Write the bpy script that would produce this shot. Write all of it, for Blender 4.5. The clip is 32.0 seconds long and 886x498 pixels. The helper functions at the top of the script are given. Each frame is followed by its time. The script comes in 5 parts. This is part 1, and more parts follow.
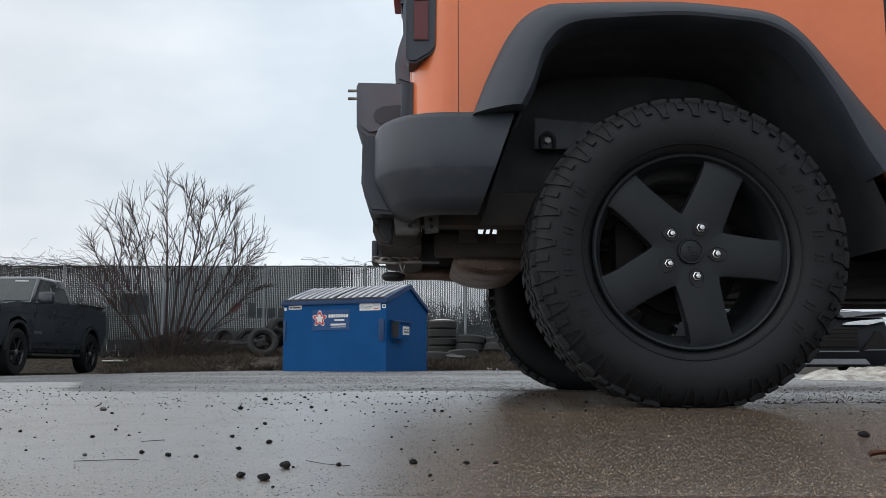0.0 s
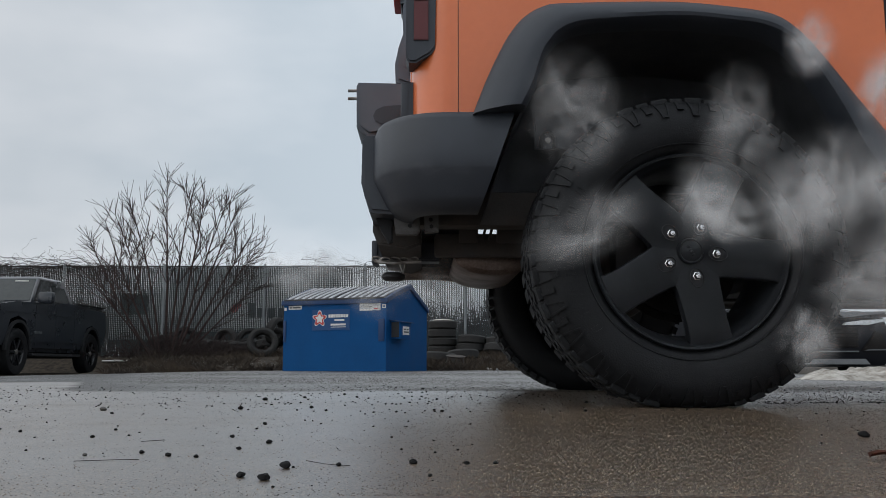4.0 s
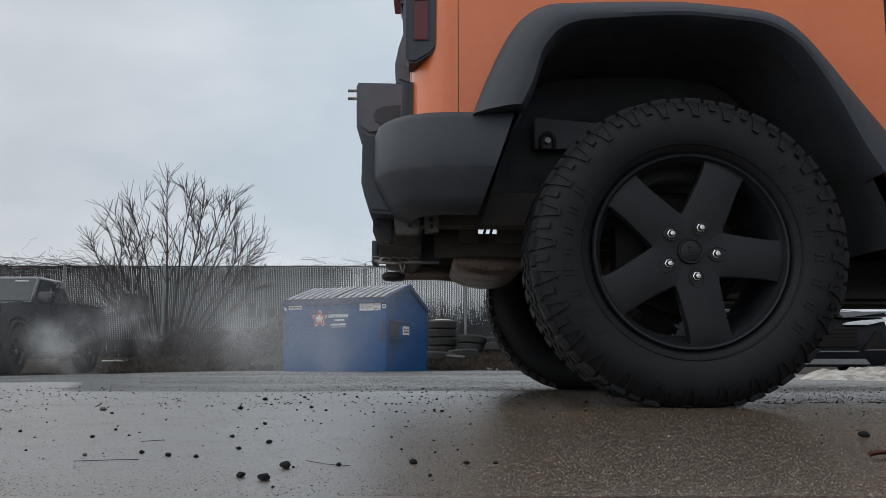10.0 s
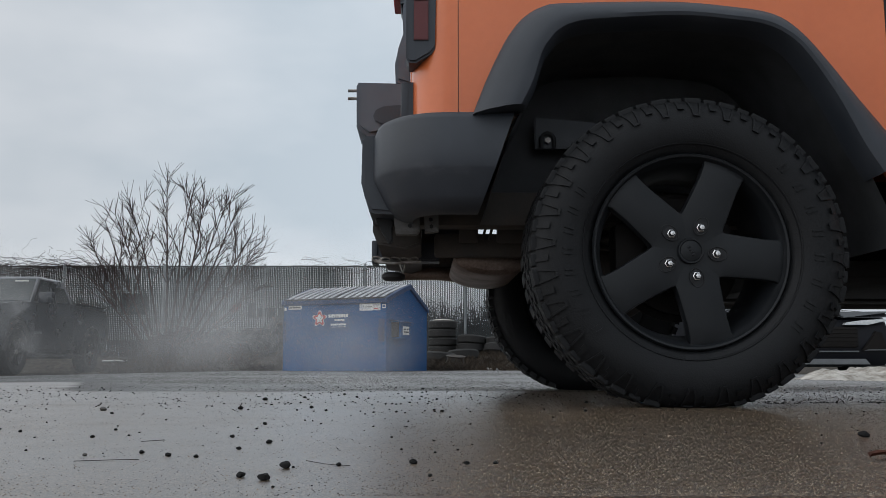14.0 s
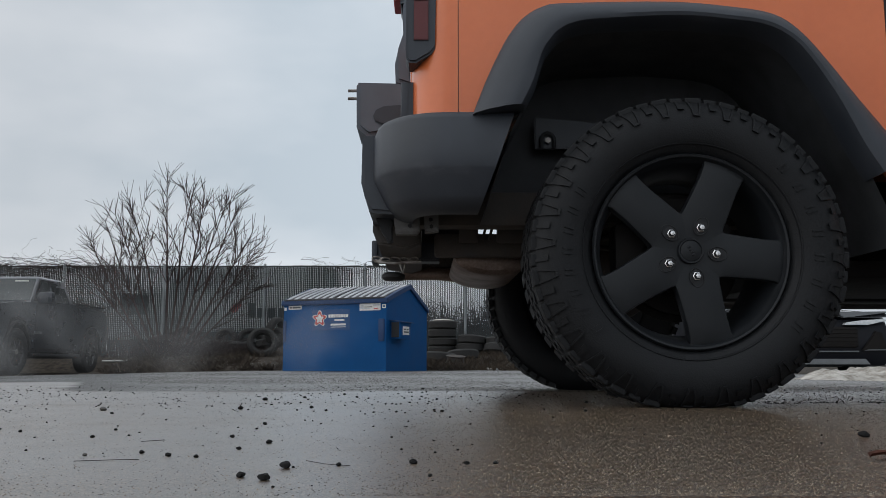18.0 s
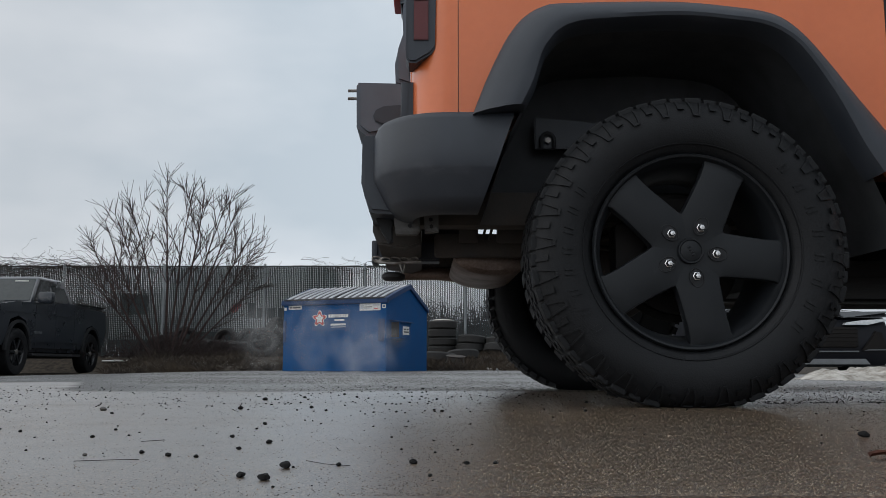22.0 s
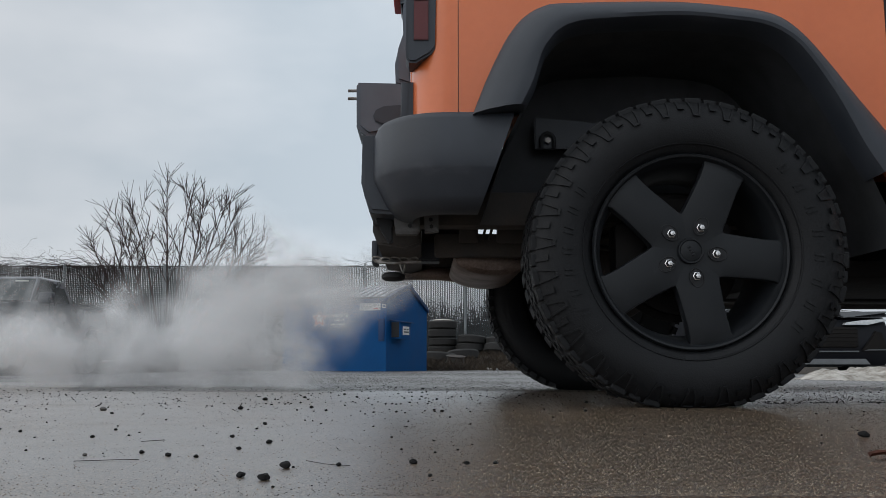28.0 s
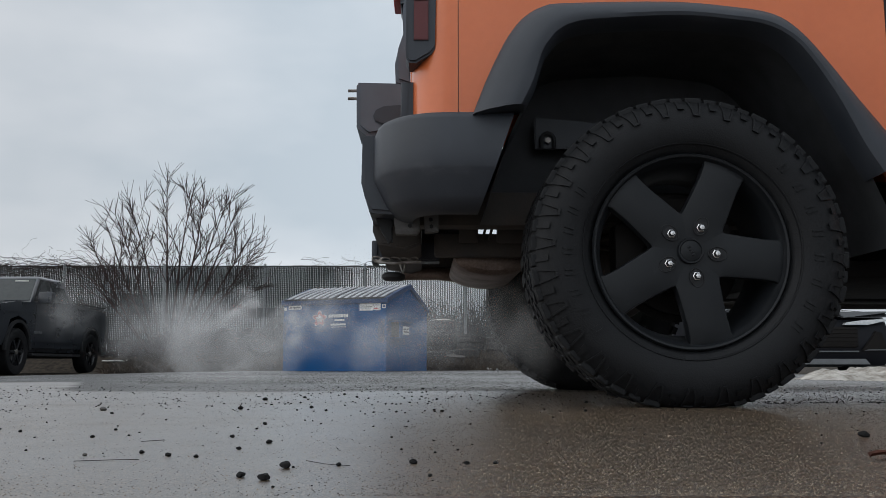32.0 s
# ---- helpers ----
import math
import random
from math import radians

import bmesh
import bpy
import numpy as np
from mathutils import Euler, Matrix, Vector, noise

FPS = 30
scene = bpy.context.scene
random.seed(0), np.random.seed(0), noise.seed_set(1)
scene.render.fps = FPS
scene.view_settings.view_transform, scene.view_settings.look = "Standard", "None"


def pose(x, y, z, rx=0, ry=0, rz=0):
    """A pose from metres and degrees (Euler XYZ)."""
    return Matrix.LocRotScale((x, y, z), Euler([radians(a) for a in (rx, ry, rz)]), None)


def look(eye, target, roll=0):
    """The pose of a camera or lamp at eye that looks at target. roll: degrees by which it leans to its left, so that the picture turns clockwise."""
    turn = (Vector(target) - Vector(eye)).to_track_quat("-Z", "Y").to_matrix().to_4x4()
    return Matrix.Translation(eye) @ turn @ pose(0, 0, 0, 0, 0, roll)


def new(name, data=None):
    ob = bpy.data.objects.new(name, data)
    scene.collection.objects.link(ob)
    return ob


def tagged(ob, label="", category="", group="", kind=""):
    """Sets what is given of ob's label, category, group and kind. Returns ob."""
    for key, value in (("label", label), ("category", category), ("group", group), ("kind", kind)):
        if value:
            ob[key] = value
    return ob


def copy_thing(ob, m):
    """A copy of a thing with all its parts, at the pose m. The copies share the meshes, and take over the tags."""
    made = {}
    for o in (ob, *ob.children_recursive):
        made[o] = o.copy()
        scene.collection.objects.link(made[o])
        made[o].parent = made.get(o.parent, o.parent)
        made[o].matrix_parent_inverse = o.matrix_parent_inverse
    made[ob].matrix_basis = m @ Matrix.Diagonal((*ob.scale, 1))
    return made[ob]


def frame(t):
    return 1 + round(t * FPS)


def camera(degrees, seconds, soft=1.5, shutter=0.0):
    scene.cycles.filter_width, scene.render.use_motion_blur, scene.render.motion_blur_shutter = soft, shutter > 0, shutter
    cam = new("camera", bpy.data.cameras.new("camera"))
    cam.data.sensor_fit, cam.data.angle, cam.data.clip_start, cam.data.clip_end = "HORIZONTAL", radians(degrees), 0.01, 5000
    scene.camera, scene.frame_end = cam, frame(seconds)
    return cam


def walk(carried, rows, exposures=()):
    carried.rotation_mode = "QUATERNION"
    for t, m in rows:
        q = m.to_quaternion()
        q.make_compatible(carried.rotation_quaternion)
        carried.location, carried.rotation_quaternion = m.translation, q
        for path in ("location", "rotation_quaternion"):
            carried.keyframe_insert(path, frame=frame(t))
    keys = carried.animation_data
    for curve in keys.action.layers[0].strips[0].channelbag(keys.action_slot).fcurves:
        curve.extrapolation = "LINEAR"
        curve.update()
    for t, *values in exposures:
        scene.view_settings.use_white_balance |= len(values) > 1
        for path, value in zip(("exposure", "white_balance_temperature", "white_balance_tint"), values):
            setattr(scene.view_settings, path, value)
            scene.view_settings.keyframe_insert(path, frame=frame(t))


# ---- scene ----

# ---------------------------------------------------------------- camera
EYE_H = 0.103
cam = camera(53.36, 32.0, soft=0.55)
VIEW = look((0, 0, EYE_H), (0, 10, EYE_H + 10 * 205 / 1560))
walk(cam, [(0.0, VIEW), (32.0, VIEW)], exposures=[(0.0, 0.38), (2.1, 0.45), (2.9, 0.02), (5.5, 0.0), (32.0, 0.0)])

# ---------------------------------------------------------------- world and sun
SUN_EL, SUN_AZ = radians(37), radians(254)
world = bpy.data.worlds.new("overcast_sky")
scene.world = world
world.use_nodes = True
wt = world.node_tree
wt.nodes.clear()
w_out = wt.nodes.new("ShaderNodeOutputWorld")
w_bg = wt.nodes.new("ShaderNodeBackground")
w_sky = wt.nodes.new("ShaderNodeTexSky")
w_sky.sky_type = "NISHITA"
w_sky.sun_disc = False
w_sky.sun_elevation, w_sky.sun_rotation = SUN_EL, SUN_AZ
w_sky.dust_density = 4.0
w_co = wt.nodes.new("ShaderNodeTexCoord")
w_map = wt.nodes.new("ShaderNodeMapping")
w_map.inputs["Scale"].default_value = (1.0, 1.0, 2.2)
w_map.inputs["Location"].default_value = (0.9, 0.4, 0.2)
w_noise = wt.nodes.new("ShaderNodeTexNoise")
w_noise.inputs["Scale"].default_value = 1.7
w_noise.inputs["Detail"].default_value = 5
w_noise.inputs["Roughness"].default_value = 0.48
w_ramp = wt.nodes.new("ShaderNodeValToRGB")
w_ramp.color_ramp.elements[0].position = 0.38
w_ramp.color_ramp.elements[0].color = (4.95, 5.65, 6.3, 1)
w_ramp.color_ramp.elements[1].position = 0.60
w_ramp.color_ramp.elements[1].color = (7.5, 7.85, 8.3, 1)
w_mix = wt.nodes.new("ShaderNodeMixRGB")
w_mix.inputs["Fac"].default_value = 0.93
wt.links.new(w_co.outputs["Generated"], w_map.inputs["Vector"])
wt.links.new(w_map.outputs["Vector"], w_noise.inputs["Vector"])
wt.links.new(w_noise.outputs["Fac"], w_ramp.inputs["Fac"])
wt.links.new(w_sky.outputs["Color"], w_mix.inputs["Color1"])
wt.links.new(w_ramp.outputs["Color"], w_mix.inputs["Color2"])
w_sep, w_half, w_side = wt.nodes.new("ShaderNodeSeparateXYZ"), wt.nodes.new("ShaderNodeMath"), wt.nodes.new("ShaderNodeValToRGB")
w_half.operation = "MULTIPLY_ADD"
w_half.inputs[1].default_value = w_half.inputs[2].default_value = 0.5
w_side.color_ramp.interpolation = "EASE"
w_side.color_ramp.elements.new(0.5)
for w_e, (w_p, w_v) in zip(w_side.color_ramp.elements, ((0.26, 0.90), (0.47, 1.15), (0.95, 0.74))):
    w_e.position, w_e.color = w_p, (w_v, w_v, w_v, 1)
w_mul = wt.nodes.new("ShaderNodeVectorMath")
w_mul.operation = "SCALE"
wt.links.new(w_co.outputs["Generated"], w_sep.inputs[0])
wt.links.new(w_sep.outputs["X"], w_half.inputs[0])
wt.links.new(w_half.outputs[0], w_side.inputs["Fac"])
wt.links.new(w_mix.outputs["Color"], w_mul.inputs[0])
wt.links.new(w_side.outputs["Color"], w_mul.inputs["Scale"])
wt.links.new(w_mul.outputs["Vector"], w_bg.inputs["Color"])
wt.links.new(w_bg.outputs["Background"], w_out.inputs["Surface"])
w_bg.inputs["Strength"].default_value = 0.1
sun = new("sun", bpy.data.lights.new("sun", "SUN"))
sun.data.energy, sun.data.angle, sun.data.color = 0.95, radians(100), (1.0, 0.985, 0.97)
sun.matrix_world = look((-18, -5, 14), (0, 0, 0))
scene.cycles.transparent_max_bounces = 160


# ---------------------------------------------------------------- materials
def mat(name, c1, c2=None, rough=0.5, metal=0.0, scale=8.0, fine=120.0, bump=0.15, depth=0.002, rough2=None, spec=0.5, stretch=(1, 1, 1), coat=0.0):
    """Two-scale procedural surface: broad stains between c1 and c2, fine grain in colour, gloss and relief."""
    c2 = c2 or tuple(0.72 * v for v in c1)
    m = bpy.data.materials.new(name)
    m.use_nodes = True
    n, l = m.node_tree.nodes, m.node_tree.links
    b = n["Principled BSDF"]
    co = n.new("ShaderNodeTexCoord")
    mp = n.new("ShaderNodeMapping")
    mp.inputs["Scale"].default_value = stretch
    l.new(co.outputs["Object"], mp.inputs["Vector"])
    big, small = n.new("ShaderNodeTexNoise"), n.new("ShaderNodeTexNoise")
    for t, s, d in ((big, scale, 4), (small, fine, 3)):
        t.inputs["Scale"].default_value, t.inputs["Detail"].default_value = s, d
        l.new(mp.outputs["Vector"], t.inputs["Vector"])
    add = n.new("ShaderNodeMath")
    add.operation = "MULTIPLY_ADD"
    add.inputs[1].default_value = 0.4
    l.new(small.outputs["Fac"], add.inputs[0])
    l.new(big.outputs["Fac"], add.inputs[2])
    ramp = n.new("ShaderNodeValToRGB")
    ramp.color_ramp.elements[0].position, ramp.color_ramp.elements[1].position = 0.5, 0.9
    ramp.color_ramp.elements[0].color, ramp.color_ramp.elements[1].color = (*c1, 1), (*c2, 1)
    l.new(add.outputs[0], ramp.inputs["Fac"])
    l.new(ramp.outputs["Color"], b.inputs["Base Color"])
    rr = n.new("ShaderNodeMapRange")
    rr.inputs["From Min"].default_value, rr.inputs["From Max"].default_value = 0.3, 0.7
    rr.inputs["To Min"].default_value, rr.inputs["To Max"].default_value = rough, rough2 if rough2 is not None else min(1, rough + 0.12)
    l.new(big.outputs["Fac"], rr.inputs["Value"])
    l.new(rr.outputs["Result"], b.inputs["Roughness"])
    b.inputs["Metallic"].default_value = metal
    b.inputs["Specular IOR Level"].default_value = spec
    b.inputs["Coat Weight"].default_value = coat
    b.inputs["Coat Roughness"].default_value = 0.08
    if bump:
        bp = n.new("ShaderNodeBump")
        bp.inputs["Strength"].default_value, bp.inputs["Distance"].default_value = bump, depth
        l.new(small.outputs["Fac"], bp.inputs["Height"])
        l.new(bp.outputs["Normal"], b.inputs["Normal"])
    return m


ORANGE = mat("orange_paint", (0.80, 0.192, 0.056), (0.74, 0.168, 0.048), 0.34, scale=3, fine=40, bump=0.02, depth=0.0005, coat=0.6)
PLASTIC = mat("grained_black_plastic", (0.028, 0.034, 0.045), (0.043, 0.050, 0.063), 0.44, scale=9, fine=700, bump=0.4, depth=0.0008)
# Bluish grey, lighter than the bumper plastic.
CARRIERGREY = mat("grey_carrier_plastic", (0.120, 0.140, 0.170), (0.085, 0.098, 0.118), 0.5, scale=7, fine=400, bump=0.3, depth=0.0008)
LINER = mat("wheel_liner_plastic", (0.019, 0.020, 0.023), (0.028, 0.029, 0.031), 0.65, scale=10, fine=300, bump=0.2, spec=0.35)
RUBBER = mat("tyre_rubber", (0.0042, 0.0049, 0.0062), (0.0095, 0.0105, 0.0125), 0.55, scale=16, fine=260, bump=0.55, depth=0.0015, spec=0.32)
RIMBLACK = mat("satin_black_wheel_paint", (0.0105, 0.0122, 0.0145), (0.0155, 0.0175, 0.0205), 0.38, scale=12, fine=500, bump=0.1, depth=0.0005, spec=0.27)
GLOSSBLACK = mat("gloss_black_paint", (0.012, 0.013, 0.016), (0.016, 0.017, 0.02), 0.18, scale=3, fine=60, bump=0.0, coat=0.5)
CHROME = mat("chrome", (0.75, 0.75, 0.76), (0.6, 0.6, 0.6), 0.12, metal=1.0, scale=40, fine=300, bump=0.02)
STEEL = mat("worn_steel", (0.34, 0.33, 0.32), (0.20, 0.18, 0.16), 0.4, metal=0.9, scale=30, fine=300, bump=0.15)
RUST = mat("rusty_frame_steel", (0.046, 0.042, 0.040), (0.070, 0.058, 0.050), 0.7, scale=14, fine=160, bump=0.4)
# Paler than LINER: the lifted blacks inside the arch are put into the colour.
ARCHLINER = mat("lifted_black_arch_liner", (0.060, 0.064, 0.070), (0.042, 0.045, 0.050), 0.65, scale=10, fine=300, bump=0.2, spec=0.35)
# Near black: brake and underbody shade put into the colour; also the car's grille.
SHADEBLACK = mat("near_black_shade_and_trim", (0.010, 0.009, 0.009), (0.016, 0.014, 0.013), 0.7, scale=14, fine=160, bump=0.3, spec=0.2)
DULLSTEEL = mat("dull_grey_bracket_steel", (0.17, 0.17, 0.172), (0.11, 0.106, 0.102), 0.6, metal=0.3, scale=20, fine=200, bump=0.3)
MUFFLER = mat("heat_stained_muffler_steel", (0.27, 0.205, 0.175), (0.12, 0.085, 0.068), 0.45, metal=0.5, scale=9, fine=140, bump=0.2)
REDLENS = mat("red_lens", (0.42, 0.022, 0.02), (0.32, 0.016, 0.015), 0.3, scale=6, fine=200, bump=0.1)
SMOKEDLENS = mat("dark_red_lens", (0.13, 0.018, 0.02), (0.10, 0.014, 0.016), 0.3, scale=6, fine=200, bump=0.1)
BLUE = mat("blue_dumpster_paint", (0.001, 0.060, 0.195), (0.002, 0.074, 0.23), 0.55, scale=2.2, fine=30, bump=0.1, depth=0.004, spec=0.16)
BLUEDARK = mat("blue_rim_paint", (0.003, 0.030, 0.105), (0.004, 0.038, 0.125), 0.5, scale=3, fine=40, bump=0.1)
LIDGREY = mat("weathered_grey_lid", (0.56, 0.57, 0.59), (0.36, 0.37, 0.40), 0.35, scale=3, fine=60, bump=0.15)
LIDDARK = mat("dark_lid_groove", (0.020, 0.022, 0.026), (0.035, 0.036, 0.04), 0.5, scale=4, fine=60)
WHITE = mat("white_sticker", (0.78, 0.78, 0.76), (0.62, 0.61, 0.58), 0.5, scale=8, fine=80, bump=0.0)
INK = mat("dark_print", (0.05, 0.05, 0.055), (0.07, 0.07, 0.08), 0.5, scale=20, fine=90, bump=0.0)
REDINK = mat("red_print", (0.55, 0.05, 0.05), (0.45, 0.05, 0.05), 0.5, scale=20, fine=90, bump=0.0)
BLUEINK = mat("blue_print", (0.001, 0.050, 0.17), (0.002, 0.060, 0.19), 0.5, scale=20, fine=90, bump=0.0)
TRUCKPAINT = mat("charcoal_truck_paint", (0.020, 0.025, 0.033), (0.028, 0.034, 0.043), 0.24, scale=2, fine=30, bump=0.0, coat=0.6, spec=0.45)
GLASS = mat("dark_car_glass", (0.02, 0.028, 0.03), (0.03, 0.04, 0.042), 0.06, scale=2, fine=20, bump=0.0, spec=0.25)
# Darker copy of GLASS: the side windows' dim reflections put into the colour.
SIDEGLASS = mat("dark_reflection_side_glass", (0.010, 0.014, 0.015), (0.016, 0.021, 0.022), 0.08, scale=2, fine=20, bump=0.0, spec=0.10)
NAVY = mat("dark_car_paint", (0.004, 0.005, 0.009), (0.006, 0.007, 0.011), 0.38, scale=2, fine=30, bump=0.0, spec=0.25)
SILVER = mat("silver_trim_and_highlight", (0.20, 0.21, 0.22), (0.16, 0.17, 0.18), 0.35, metal=0.6, scale=9, fine=60, bump=0.0)
LAMPCLEAR = mat("clear_headlamp", (0.75, 0.78, 0.8), (0.55, 0.6, 0.63), 0.1, scale=20, fine=60, bump=0.0, coat=1.0)
SLAT = mat("dark_green_fence_slat", (0.009, 0.019, 0.022), (0.020, 0.034, 0.038), 0.6, scale=1.2, fine=30, bump=0.1)
GALV = mat("galvanised_steel", (0.27, 0.29, 0.30), (0.20, 0.22, 0.23), 0.42, metal=0.7, scale=6, fine=120, bump=0.1)
GALVDARK = mat("dull_fence_rail", (0.045, 0.055, 0.058), (0.07, 0.08, 0.083), 0.55, metal=0.3, scale=6, fine=120, bump=0.1)
BARK = mat("winter_bark", (0.052, 0.028, 0.025), (0.026, 0.016, 0.015), 0.85, scale=9, fine=90, bump=0.6, depth=0.006)
TWIG = mat("twig_bark", (0.040, 0.025, 0.022), (0.024, 0.017, 0.016), 0.85, scale=9, fine=90, bump=0.2)
DRYGRASS = mat("dry_grass", (0.066, 0.048, 0.032), (0.022, 0.017, 0.013), 0.9, scale=1.6, fine=14, bump=0.0)
SNOW = mat("dirty_snow", (0.62, 0.59, 0.54), (0.22, 0.19, 0.155), 0.7, scale=7, fine=45, bump=0.5, depth=0.02)
PEBBLE = mat("dark_wet_stone", (0.004, 0.004, 0.0045), (0.011, 0.0105, 0.0105), 0.7, scale=90, fine=700, bump=0.4, depth=0.001, spec=0.25)
PEBBLE2 = mat("grey_wet_stone", (0.10, 0.095, 0.09), (0.17, 0.16, 0.15), 0.5, scale=90, fine=700, bump=0.4, depth=0.001)
LEAFBROWN = mat("dead_leaf", (0.13, 0.042, 0.022), (0.08, 0.03, 0.02), 0.6, scale=60, fine=400, bump=0.3)
BOXGREY = mat("pale_box_truck_panel", (0.66, 0.70, 0.71), (0.55, 0.59, 0.60), 0.5, scale=1, fine=20, bump=0.05)
OLDRUBBER = mat("weathered_scrap_rubber", (0.010, 0.010, 0.010), (0.024, 0.023, 0.022), 0.7, scale=7, fine=90, bump=0.4, depth=0.003)


def ground_material():
    """Wet aggregate paving: stones of mixed colour in a dark binder, a thin water film in patches, gravel lot further off."""
    m = bpy.data.materials.new("wet_paving")
    m.use_nodes = True
    n, l = m.node_tree.nodes, m.node_tree.links
    b = n["Principled BSDF"]
    co = n.new("ShaderNodeTexCoord")
    sep = n.new("ShaderNodeSeparateXYZ")
    l.new(co.outputs["Object"], sep.inputs[0])

    def tex(kind, scale, detail=4):
        t = n.new(kind)
        t.inputs["Scale"].default_value = scale
        if kind == "ShaderNodeTexNoise":
            t.inputs["Detail"].default_value = detail
        l.new(co.outputs["Object"], t.inputs["Vector"])
        return t

    def ramp(src, stops):
        r = n.new("ShaderNodeValToRGB")
        while len(r.color_ramp.elements) < len(stops):
            r.color_ramp.elements.new(0.5)
        for e, (p, c) in zip(r.color_ramp.elements, stops):
            e.position, e.color = p, (*c, 1)
        l.new(src, r.inputs["Fac"])
        return r.outputs["Color"]

    def mix(f, a, c, kind="MIX"):
        x = n.new("ShaderNodeMixRGB")
        x.blend_type = kind
        for s, v in zip(x.inputs, (f, a, c)):
            if isinstance(v, bpy.types.NodeSocket):
                l.new(v, s)
            elif isinstance(v, tuple):
                s.default_value = (*v, 1)
            else:
                s.default_value = v
        return x.outputs["Color"]

    stones = tex("ShaderNodeTexVoronoi", 520)
    grains = tex("ShaderNodeTexNoise", 520, 3)
    stains = tex("ShaderNodeTexNoise", 1.6, 5)
    damp = tex("ShaderNodeTexNoise", 0.55, 4)
    chips = ramp(stones.outputs["Color"], [(0.12, (0.011, 0.0085, 0.0065)), (0.40, (0.044, 0.031, 0.021)), (0.62, (0.120, 0.086, 0.058)), (0.86, (0.36, 0.29, 0.21))])
    tone = ramp(stains.outputs["Fac"], [(0.3, (0.56, 0.48, 0.41)), (0.7, (1.06, 0.94, 0.82))])
    base = mix(1.0, chips, tone, "MULTIPLY")
    far = n.new("ShaderNodeMapRange")
    far.inputs["From Min"].default_value, far.inputs["From Max"].default_value = 3.62, 3.84
    wob = n.new("ShaderNodeMath")
    wob.operation = "MULTIPLY_ADD"
    wob.inputs[1].default_value = 0.5
    l.new(stains.outputs["Fac"], wob.inputs[0])
    apron, reach = n.new("ShaderNodeMapRange"), n.new("ShaderNodeMath")
    apron.interpolation_type = "SMOOTHSTEP"
    apron.inputs["From Min"].default_value, apron.inputs["From Max"].default_value = -1.35, -2.3
    apron.inputs["To Min"].default_value, apron.inputs["To Max"].default_value = 0.0, 1.9
    reach.operation = "SUBTRACT"
    l.new(sep.outputs["X"], apron.inputs["Value"])
    l.new(sep.outputs["Y"], reach.inputs[0])
    l.new(apron.outputs["Result"], reach.inputs[1])
    l.new(reach.outputs[0], wob.inputs[2])
    l.new(wob.outputs[0], far.inputs["Value"])
    gravel = ramp(tex("ShaderNodeTexVoronoi", 95).outputs["Color"], [(0.15, (0.05, 0.049, 0.048)), (0.5, (0.15, 0.147, 0.143)), (0.85, (0.30, 0.295, 0.285))])
    lane, worn = n.new("ShaderNodeMath"), n.new("ShaderNodeMapRange")
    lane.operation = "MULTIPLY_ADD"
    lane.inputs[1].default_value = 0.34
    l.new(sep.outputs["Y"], lane.inputs[0])
    l.new(sep.outputs["X"], lane.inputs[2])
    worn.inputs["From Min"].default_value, worn.inputs["From Max"].default_value = 0.3, -0.4
    l.new(lane.outputs[0], worn.inputs["Value"])
    muddy = ramp(tex("ShaderNodeTexVoronoi", 60).outputs["Color"], [(0.2, (0.016, 0.015, 0.014)), (0.85, (0.085, 0.080, 0.074))])
    gravel = mix(worn.outputs["Result"], gravel, muddy)
    base = mix(far.outputs["Result"], base, gravel)
    belt = n.new("ShaderNodeMapRange")
    belt.inputs["From Min"].default_value, belt.inputs["From Max"].default_value = 15.3, 15.9
    lean = n.new("ShaderNodeMath")
    lean.operation = "MULTIPLY_ADD"
    lean.inputs[1].default_value = -0.25
    l.new(sep.outputs["X"], lean.inputs[0])
    l.new(sep.outputs["Y"], lean.inputs[2])
    l.new(lean.outputs[0], belt.inputs["Value"])
    earth = ramp(tex("ShaderNodeTexNoise", 9, 6).outputs["Fac"], [(0.35, (0.030, 0.026, 0.022)), (0.7, (0.085, 0.07, 0.055))])
    base = mix(belt.outputs["Result"], base, earth)
    l.new(base, b.inputs["Base Color"])
    rough = ramp(damp.outputs["Fac"], [(0.38, (0.24, 0.24, 0.24)), (0.64, (0.42, 0.42, 0.42))])
    rough = mix(far.outputs["Result"], rough, (0.7, 0.7, 0.7))
    rough = mix(belt.outputs["Result"], rough, (0.9, 0.9, 0.9))
    film = n.new("ShaderNodeMapRange")
    film.interpolation_type = "SMOOTHSTEP"
    film.inputs["From Min"].default_value, film.inputs["From Max"].default_value = 0.56, 0.16
    edge = n.new("ShaderNodeMath")
    edge.operation = "MULTIPLY_ADD"
    edge.inputs[1].default_value = 0.45
    l.new(stains.outputs["Fac"], edge.inputs[0])
    ragged = n.new("ShaderNodeMath")
    ragged.operation = "MULTIPLY_ADD"
    ragged.inputs[1].default_value = 0.22
    l.new(tex("ShaderNodeTexNoise", 11, 5).outputs["Fac"], ragged.inputs[0])
    ragged.inputs[2].default_value = -0.10
    l.new(ragged.outputs[0], edge.inputs[2])
    l.new(edge.outputs[0], film.inputs["Value"])
    gloss = mix(far.outputs["Result"], (0.6, 0.6, 0.6), (0.28, 0.28, 0.28))
    gloss = mix(belt.outputs["Result"], gloss, (0.12, 0.12, 0.12))
    l.new(gloss, b.inputs["Specular IOR Level"])
    near_film = n.new("ShaderNodeMath")
    near_film.operation = "SUBTRACT"
    near_film.use_clamp = True
    l.new(film.outputs["Result"], near_film.inputs[0])
    l.new(belt.outputs["Result"], near_film.inputs[1])
    wet = mix(near_film.outputs[0], rough, (0.34, 0.34, 0.34))
